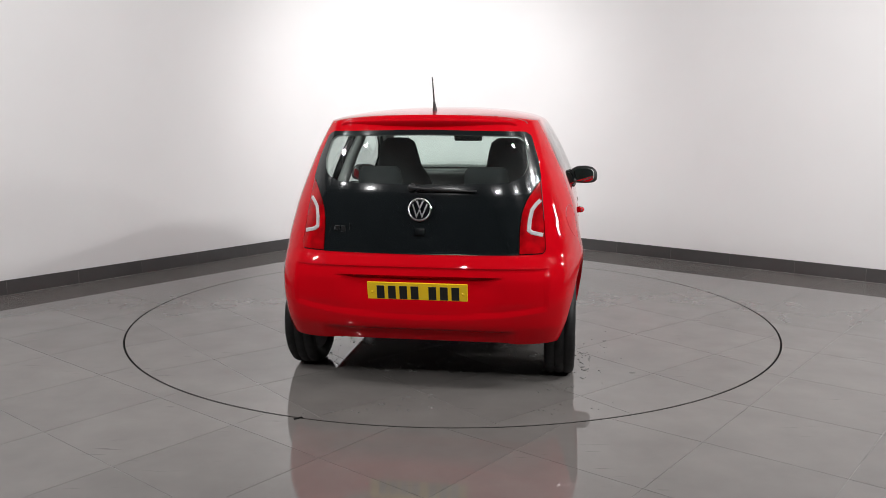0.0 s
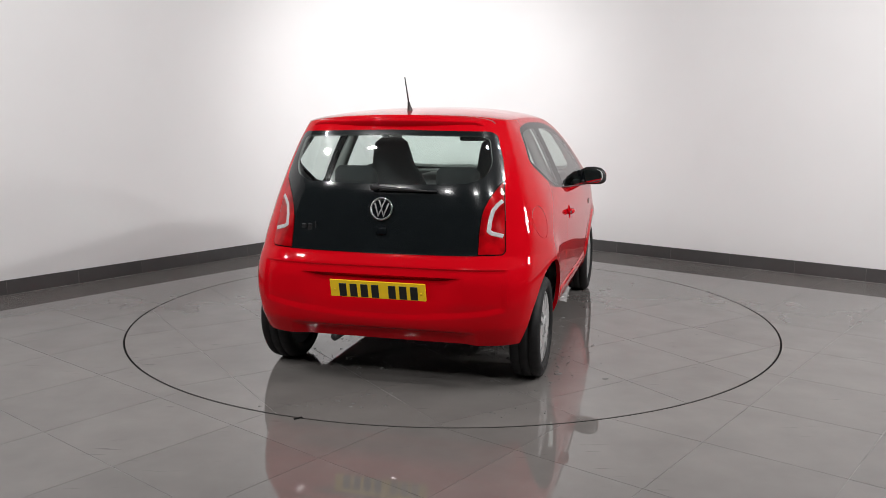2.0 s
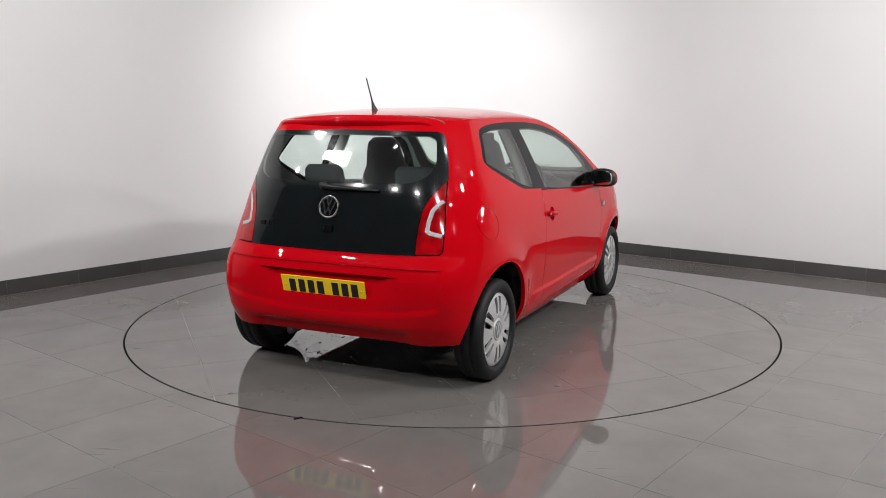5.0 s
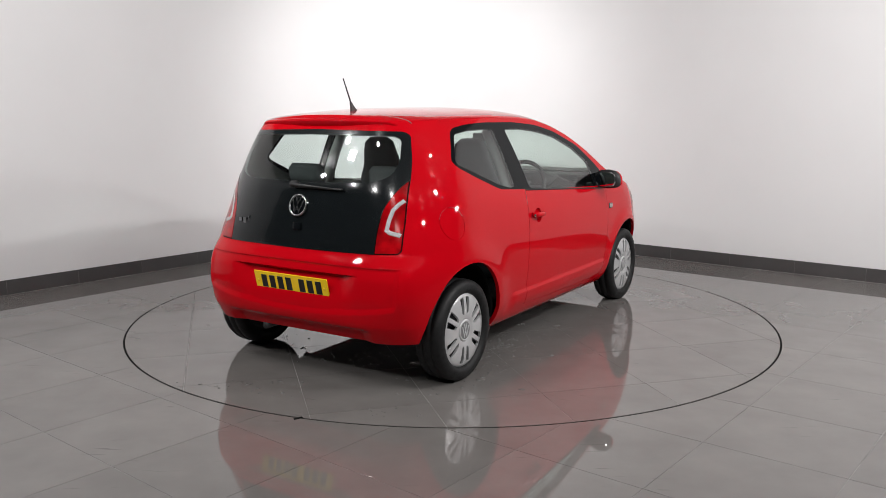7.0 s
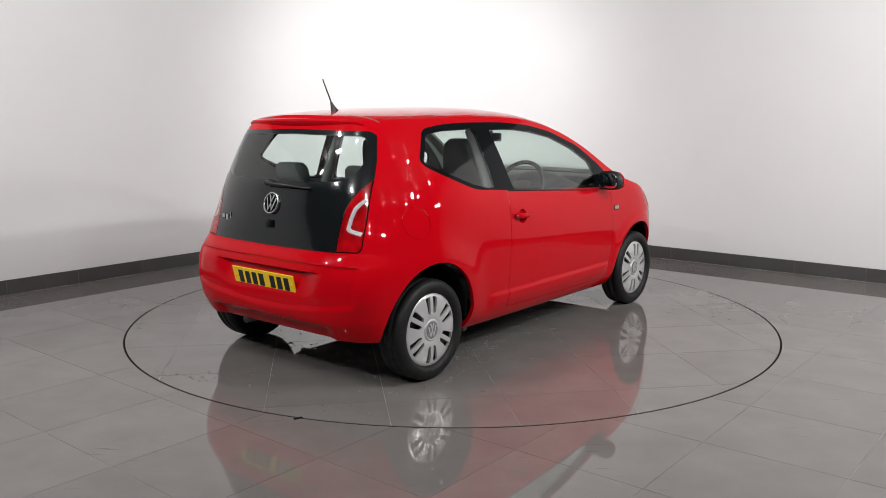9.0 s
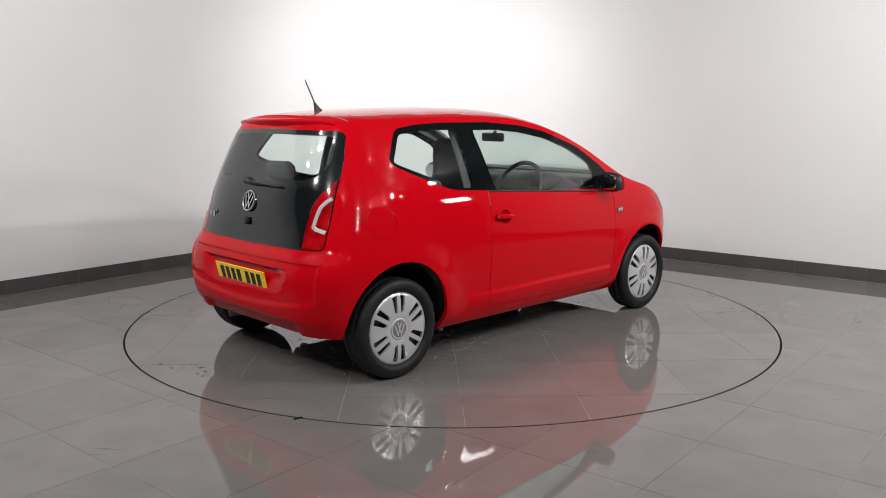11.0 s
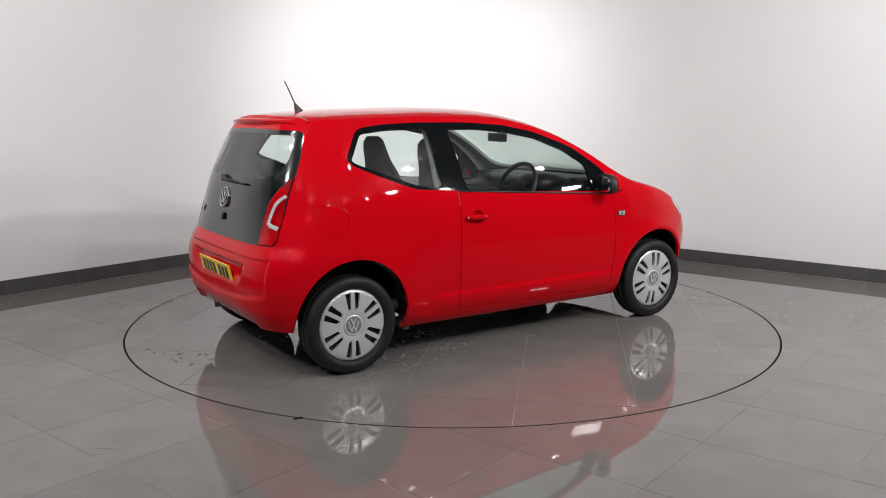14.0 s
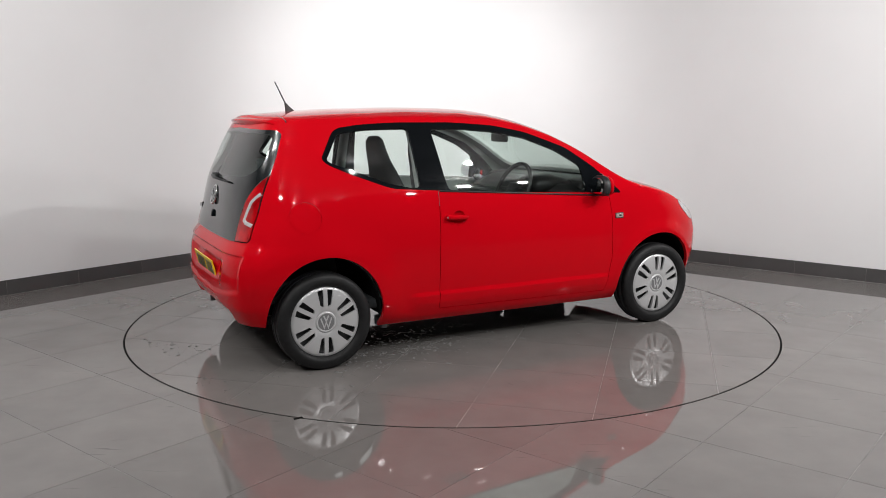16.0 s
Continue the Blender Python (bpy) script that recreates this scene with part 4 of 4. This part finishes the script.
def wheel_cover():
    """A silver cover with six pairs of slots, cut through and given depth."""
    bm = bmesh.new()
    prof = [(-0.010, 0.056), (-0.012, 0.064), (-0.016, 0.075), (-0.017, 0.10), (-0.0165, 0.13), (-0.014, 0.16), (-0.009, 0.185), (-0.004, 0.197), (0.002, 0.202), (0.010, 0.203)]
    lathe(bm, prof, 96)
    bm.normal_update()
    for k in range(6):
        a = 2 * math.pi * k / 6 + math.pi / 2
        d, n = (math.cos(a), math.sin(a)), (-math.sin(a), math.cos(a))
        for s in (-1, 1):
            o1, o2, i1, i2 = (0.012, 0.046, 0.012, 0.031)
            poly = [(d[0] * r + n[0] * s * t, d[1] * r + n[1] * s * t) for r, t in ((0.086, i1), (0.184, o1), (0.176, o2), (0.094, i2))]
            poly = arc_poly(poly, 0.006, 3)
            if sum(poly[i][0] * poly[(i + 1) % len(poly)][1] - poly[(i + 1) % len(poly)][0] * poly[i][1] for i in range(len(poly))) < 0:
                poly = poly[::-1]
            c0 = Vector((d[0] * 0.135 + n[0] * s * 0.02, 0, d[1] * 0.135 + n[1] * s * 0.02))
            faces = [f for f in bm.faces if (f.calc_center_median().xz - c0.xz).length < 0.10]
            for i, p in enumerate(poly):
                q = poly[(i + 1) % len(poly)]
                e = (q[0] - p[0], q[1] - p[1])
                if math.hypot(*e) < 1e-7:
                    continue
                co, no = Vector((p[0], 0, p[1])), Vector((e[1], 0, -e[0])).normalized()
                geom = faces + list({x for f in faces for x in f.edges}) + list({x for f in faces for x in f.verts})
                out = bmesh.ops.bisect_plane(bm, geom=geom, dist=1e-6, plane_co=co, plane_no=no)
                faces = [f for f in out["geom"] if isinstance(f, bmesh.types.BMFace) and (f.calc_center_median() - co).dot(no) < 0]
            bmesh.ops.delete(bm, geom=faces, context="FACES")
    edges = [e for e in bm.edges if e.is_boundary]
    ext = bmesh.ops.extrude_edge_only(bm, edges=edges)
    bmesh.ops.translate(bm, vec=(0, 0.014, 0), verts=[v for v in ext["geom"] if isinstance(v, bmesh.types.BMVert)])
    for f in bm.faces:
        f.smooth = True
    for e in edges:
        e.smooth = False
    return bm


bm = bmesh.new()
lathe(bm, TYRE, 72)
bmesh.ops.recalc_face_normals(bm, faces=bm.faces)
bmesh.ops.scale(bm, vec=(0.965, 1, 0.965), verts=bm.verts)
tyre_mesh = mesh_of("tyre", bm, M_RUBBER)
bm = bmesh.new()
lathe(bm, [(-0.055, 0.203), (-0.030, 0.196), (-0.022, 0.18), (-0.020, 0.05), (-0.020, 0.001)], 48)
lathe(bm, [(0.06, 0.203), (0.05, 0.15), (0.05, 0.001)], 48)
bmesh.ops.recalc_face_normals(bm, faces=bm.faces)
bmesh.ops.scale(bm, vec=(0.965, 1, 0.965), verts=bm.verts)
rim_mesh = mesh_of("wheel", bm, M_STEEL)
bm = wheel_cover()
bmesh.ops.scale(bm, vec=(1.008, 1, 1.008), verts=bm.verts)
bmesh.ops.translate(bm, vec=(0, -0.058, 0), verts=bm.verts)
cover_mesh = mesh_of("wheel_cover", bm, M_SILVER)
bm = bmesh.new()
lathe(bm, [(-0.060, 0.062), (-0.072, 0.060), (-0.076, 0.055), (-0.076, 0.052), (-0.073, 0.048), (-0.073, 0.001)], 40)
bmesh.ops.recalc_face_normals(bm, faces=bm.faces)
cap_mesh = mesh_of("hub_cap", bm, M_SILVER, smooth=True)
bm = bmesh.new()
lathe(bm, [(-0.0738, 0.0475), (-0.0738, 0.001)], 36)
bmesh.ops.recalc_face_normals(bm, faces=bm.faces)
face_mesh = mesh_of("cap_face", bm, M_PEWTER)
stroke_meshes = [mesh_of("emblem_stroke", zigzag(points, 0.048, 0.0085, -0.0765, -0.0725), M_SILVER, smooth=False) for points in (SHORT_BEND, LONG_BEND)]
for k, (ax, s, turn) in enumerate(((-AXLE, -1, 0), (AXLE, -1, 8), (-AXLE, 1, 20), (AXLE, 1, 35))):
    wheel = tagged(new("wheel", rim_mesh), "black tyre with a six-slot silver wheel cover")
    wheel.parent = car
    wheel.matrix_local = Matrix.Translation((ax, s * 0.720, WHEEL_R)) @ Matrix.Rotation(0 if s < 0 else math.pi, 4, "Z") @ Matrix.Rotation(radians(turn), 4, "Y")
    for n, me, lab in (("tyre", tyre_mesh, "black rubber tyre"), ("wheel_cover", cover_mesh, "silver plastic wheel cover"), ("hub_cap", cap_mesh, "round bright hub cap"), ("cap_face", face_mesh, "grey face of the hub cap"), ("emblem_stroke", stroke_meshes[0], "silver emblem bar"), ("emblem_stroke", stroke_meshes[1], "silver emblem bar")):
        o = tagged(new(n, me), lab)
        o.parent = wheel

# ---- cabin ----
bm = bmesh.new()
box(bm, -1.35, 0.95, -0.70, 0.70, 0.30, 0.36, 0.02)
box(bm, -1.50, -1.12, -0.60, 0.60, 0.36, 0.98, 0.03)
part("cabin_floor", bm, M_SEAT, car, "dark carpeted cabin floor")
for s in (-1, 1):
    y = s * 0.36
    bm = bmesh.new()
    loft(bm, [((-0.30, y, 0.42), (0, 0.23, 0), (0.06, 0, 0.05)), ((-0.22, y, 0.48), (0, 0.25, 0), (0.03, 0, 0.10)), ((0.05, y, 0.52), (0, 0.25, 0), (0.0, 0, 0.10)), ((0.20, y, 0.52), (0, 0.23, 0), (-0.02, 0, 0.08)), ((0.24, y, 0.50), (0, 0.20, 0), (-0.02, 0, 0.05))], 28)
    seat = part("front_seat", bm, M_SEAT, car, "dark cloth front seat with built-in headrest")
    bm = bmesh.new()
    loft(bm, [((-0.28, y, 0.50), (0, 0.22, 0), (0.07, 0, 0.02)), ((-0.34, y, 0.70), (0, 0.245, 0), (0.075, 0, 0.02)), ((-0.40, y, 0.90), (0, 0.235, 0), (0.07, 0, 0.02)), ((-0.445, y, 1.03), (0, 0.19, 0), (0.055, 0, 0.02)), ((-0.47, y, 1.10), (0, 0.145, 0), (0.050, 0, 0.02)), ((-0.495, y, 1.19), (0, 0.126, 0), (0.045, 0, 0.015)), ((-0.505, y, 1.25), (0, 0.110, 0), (0.040, 0, 0.01)), ((-0.51, y, 1.278), (0, 0.072, 0), (0.022, 0, 0.005))], 28, 2.8)
    back = part("seat_back", bm, M_SEAT, seat)
    seat.matrix_local = Matrix.Translation((0.085, 0, 0))
    # rear bench half with its headrest
    y = s * 0.30
    bm = bmesh.new()
    loft(bm, [((-1.10, y, 0.50), (0, 0.28, 0), (0.07, 0, 0.02)), ((-1.14, y, 0.75), (0, 0.285, 0), (0.07, 0, 0.02)), ((-1.19, y, 0.98), (0, 0.28, 0), (0.055, 0, 0.02)), ((-1.20, y, 1.01), (0, 0.26, 0), (0.03, 0, 0.01))], 28, 4)
    bench = part("rear_seat_back", bm, M_SEAT, car, "dark cloth rear seat back")
    bm = bmesh.new()
    loft(bm, [((-1.205, y, 1.03), (0, 0.115, 0), (0.035, 0, 0)), ((-1.21, y, 1.06), (0, 0.125, 0), (0.05, 0, 0)), ((-1.22, y, 1.12), (0, 0.118, 0), (0.048, 0, 0)), ((-1.225, y, 1.145), (0, 0.095, 0), (0.03, 0, 0))], 24, 3.5)
    tube(bm, [(-1.20, y - 0.05, 0.97), (-1.21, y - 0.05, 1.05)], 0.006, 8)
    tube(bm, [(-1.20, y + 0.05, 0.97), (-1.21, y + 0.05, 1.05)], 0.006, 8)
    part("headrest", bm, M_SEAT, bench, "low dark rear headrest")
bm = bmesh.new()
loft(bm, [((0.66, -0.69, 0.74), (0.14, 0, 0.0), (0, 0, 0.17)), ((0.66, -0.4, 0.80), (0.18, 0, 0.0), (0, 0, 0.21)), ((0.68, 0, 0.79), (0.19, 0, 0), (0, 0, 0.20)), ((0.66, 0.4, 0.79), (0.18, 0, 0), (0, 0, 0.20)), ((0.66, 0.69, 0.74), (0.14, 0, 0), (0, 0, 0.17))], 28, 3)
box(bm, 0.66, 1.02, -0.62, 0.62, 0.60, 0.995, 0.03)
box(bm, 0.38, 0.50, -0.62, 0.62, 0.82, 0.90, 0.03)
part("dashboard", bm, M_PLASTIC, car, "black dashboard")
bm = bmesh.new()
loft(bm, [((0.40, -0.34, 0.95), (0, 0.11, 0), (0, 0, 0.045)), ((0.43, -0.34, 0.96), (0, 0.135, 0), (0, 0, 0.065)), ((0.54, -0.34, 0.965), (0, 0.15, 0), (0, 0, 0.070)), ((0.66, -0.34, 0.955), (0, 0.155, 0), (0, 0, 0.055)), ((0.74, -0.34, 0.94), (0, 0.14, 0), (0, 0, 0.03))], 24, 2.4)
part("instrument_hood", bm, M_PLASTIC, car, "black hood over the instruments")
WHEEL_TURN = Matrix.Translation((0.30, -0.34, 0.93)) @ Matrix.Rotation(radians(24), 4, "Y")
bm = bmesh.new()
ring = [(0, 0.185 * math.cos(2 * math.pi * k / 36), 0.185 * math.sin(2 * math.pi * k / 36)) for k in range(37)]
tube(bm, ring, 0.015, 10, caps=False)
box(bm, -0.005, 0.03, -0.075, 0.075, -0.06, 0.055, 0.02)
box(bm, 0.0, 0.018, -0.18, 0.18, -0.02, 0.015, 0.006)
box(bm, 0.0, 0.018, -0.02, 0.02, -0.18, 0.0, 0.006)
tube(bm, [(0.02, 0, 0), (0.22, 0, -0.03)], 0.035, 12)
bmesh.ops.transform(bm, matrix=WHEEL_TURN, verts=bm.verts)
part("steering_wheel", bm, M_PLASTIC, car, "black steering wheel")
bm = bmesh.new()
box(bm, 0.385, 0.410, -0.105, 0.105, 1.238, 1.300, 0.012)
tube(bm, [(0.40, 0, 1.285), (0.425, 0, 1.31)], 0.012, 8)
part("rear_view_mirror", bm, M_PLASTIC, car, "black inside mirror")
for s in (-1, 1):
    bm = bmesh.new()
    tube(bm, [(-0.56, s * (side_y(-0.56, zz) - 0.07), zz) for zz in (1.34, 1.18, 0.98, 0.7)], [0.03, 0.034, 0.038, 0.04], 10)
    part("pillar_trim", bm, M_TRIM, car, "grey inner pillar trim")
skin.free()

# ---- turntable and floor tiles ----
turntable = tagged(new("turntable"), "round turntable tiled like the floor round it", "turntable")
bm = slab(clip_in([(-3, -3), (3, -3), (3, 3), (-3, 3)], RADIUS - 0.0075), -0.0012, 0.05)
part("deck", bm, M_GROUT, turntable, "grey grouted deck", smooth=False)
DISC = radians(39.5)
DU, DV = Vector((math.cos(DISC), math.sin(DISC))), Vector((-math.sin(DISC), math.cos(DISC)))
for i in range(-5, 5):
    for j in range(-5, 5):
        a, b = -0.02 + i * 0.6, 0.0 + j * 0.6
        quad = [DU * (a + p) + DV * (b + q) for p, q in ((GAP / 2, GAP / 2), (0.6 - GAP / 2, GAP / 2), (0.6 - GAP / 2, 0.6 - GAP / 2), (GAP / 2, 0.6 - GAP / 2))]
        if min(p.length for p in quad) > RADIUS:
            continue
        pieces = clip_in([tuple(p) for p in quad], RADIUS - 0.0065)
        if pieces:
            bm = slab(pieces, 0.0, 0.003)
            if bm.faces:
                part("tile", bm, M_TILE, turntable, smooth=False)

floor = tagged(new("floor"), "polished grey porcelain tiles with thin joints", "floor", kind="structure")
room = [tuple(hall(u, v)[:2]) for u, v in ((BACK_U, WALL_V), (WALL_U, WALL_V), (WALL_U, BACK_V), (BACK_U, BACK_V))]
bm = slab(clip_out(room, RADIUS + 0.0080), -0.0015, 0.06)
part("grout_bed", bm, M_GROUT, floor, "grey grout between the tiles", smooth=False)
bm = slab(clip_in([(-3, -3), (3, -3), (3, 3), (-3, 3)], RADIUS + 0.05), -0.055, 0.01)
part("turntable_pit", bm, M_GAP, floor, "dark pit under the turntable's edge", smooth=False)
bm = bmesh.new()
n = 240
inner = [bm.verts.new(((RADIUS - 0.0060) * math.cos(2 * math.pi * k / n), (RADIUS - 0.0060) * math.sin(2 * math.pi * k / n), -0.002)) for k in range(n)]
outer = [bm.verts.new(((RADIUS + 0.0075) * math.cos(2 * math.pi * k / n), (RADIUS + 0.0075) * math.sin(2 * math.pi * k / n), -0.002)) for k in range(n)]
for k in range(n):
    bm.faces.new((inner[k], outer[k], outer[(k + 1) % n], inner[(k + 1) % n]))
part("turntable_seal", bm, M_GAP, floor, "black rubber seal round the turntable", smooth=False)
bm = bmesh.new()
box(bm, -0.022, 0.022, -0.007, 0.007, -0.002, 0.004, 0.002, Matrix.Translation((-0.729, -2.115, 0)) @ Matrix.Rotation(radians(38), 4, "Z"))
part("seal_tab", bm, M_GAP, floor, "small black end of the seal", smooth=False)
for i in range(-10, 7):
    for j in range(-6, 11):
        u0, v0 = U_LINE + i * TILE, V_LINE + j * TILE
        u1, v1 = min(u0 + TILE, WALL_U), min(v0 + TILE, BACK_V)
        u0, v0 = max(u0, BACK_U), max(v0, WALL_V)
        if u1 - u0 < 0.01 or v1 - v0 < 0.01:
            continue
        quad = [tuple(hall(u, v)[:2]) for u, v in ((u0 + GAP / 2, v0 + GAP / 2), (u1 - GAP / 2, v0 + GAP / 2), (u1 - GAP / 2, v1 - GAP / 2), (u0 + GAP / 2, v1 - GAP / 2))]
        if all(math.hypot(*p) < RADIUS for p in quad):
            continue
        pieces = clip_out(quad, RADIUS + 0.006)
        if pieces:
            bm = slab(pieces, 0.0, 0.003)
            if bm.faces:
                part("tile", bm, M_TILE, floor, smooth=False)


# water left on the deck behind and beside the rear wheels
bm = bmesh.new()
rng = random.Random(5)
for k in range(480):
    while True:
        x, y = rng.uniform(-0.75, 0.85), rng.uniform(-2.05, -0.1)
        n = noise.noise(Vector((x * 2.1, y * 2.1, 3.0)))
        if n > -0.05 + 0.25 * rng.random() and abs(x - 0.05) < 0.85:
            break
    r = 0.002 + 0.006 * rng.random() ** 3
    ang = rng.uniform(0, 3.14)
    bmesh.ops.create_icosphere(bm, subdivisions=2, radius=1, matrix=Matrix.Translation((x, y, 0)) @ Matrix.Rotation(ang, 4, "Z") @ Matrix.Diagonal((r * rng.uniform(1, 2.2), r, 0.0016 + 0.42 * r, 1)))
for k in range(420):
    x, y = rng.gauss(0.55, 0.16), rng.gauss(-0.75, 0.32)
    r = 0.002 + 0.010 * rng.random() ** 4
    bmesh.ops.create_icosphere(bm, subdivisions=2, radius=1, matrix=Matrix.Translation((x, y, 0)) @ Matrix.Rotation(rng.uniform(0, 3.14), 4, "Z") @ Matrix.Diagonal((r * rng.uniform(1, 2.6), r, 0.0018 + 0.30 * r, 1)))
water = part("surface_water", bm, M_WATER, turntable, "scattered drops of water on the tiles")
tagged(water, kind="stuff")


def heading(t):
    """The car's heading in degrees at t seconds."""
    s = t / 16
    return 81.866 - 3.3765 * t - 0.4619 * s * (1 - s)


def motions():
    times = [0.0, 2.0, 4.0, 6.0, 8.0, 10.0, 12.0, 14.0, 16.0]
    walk(turntable, [(t, pose(0, 0, 0, 0, 0, heading(t) - heading(0.0))) for t in times])
    rows = []
    for t in times:
        turn = pose(0, 0, 0, 0, 0, heading(t))
        rows.append((t, turn @ Matrix.Translation((-0.051, -0.076, 0.0))))
    walk(car, rows)


motions()
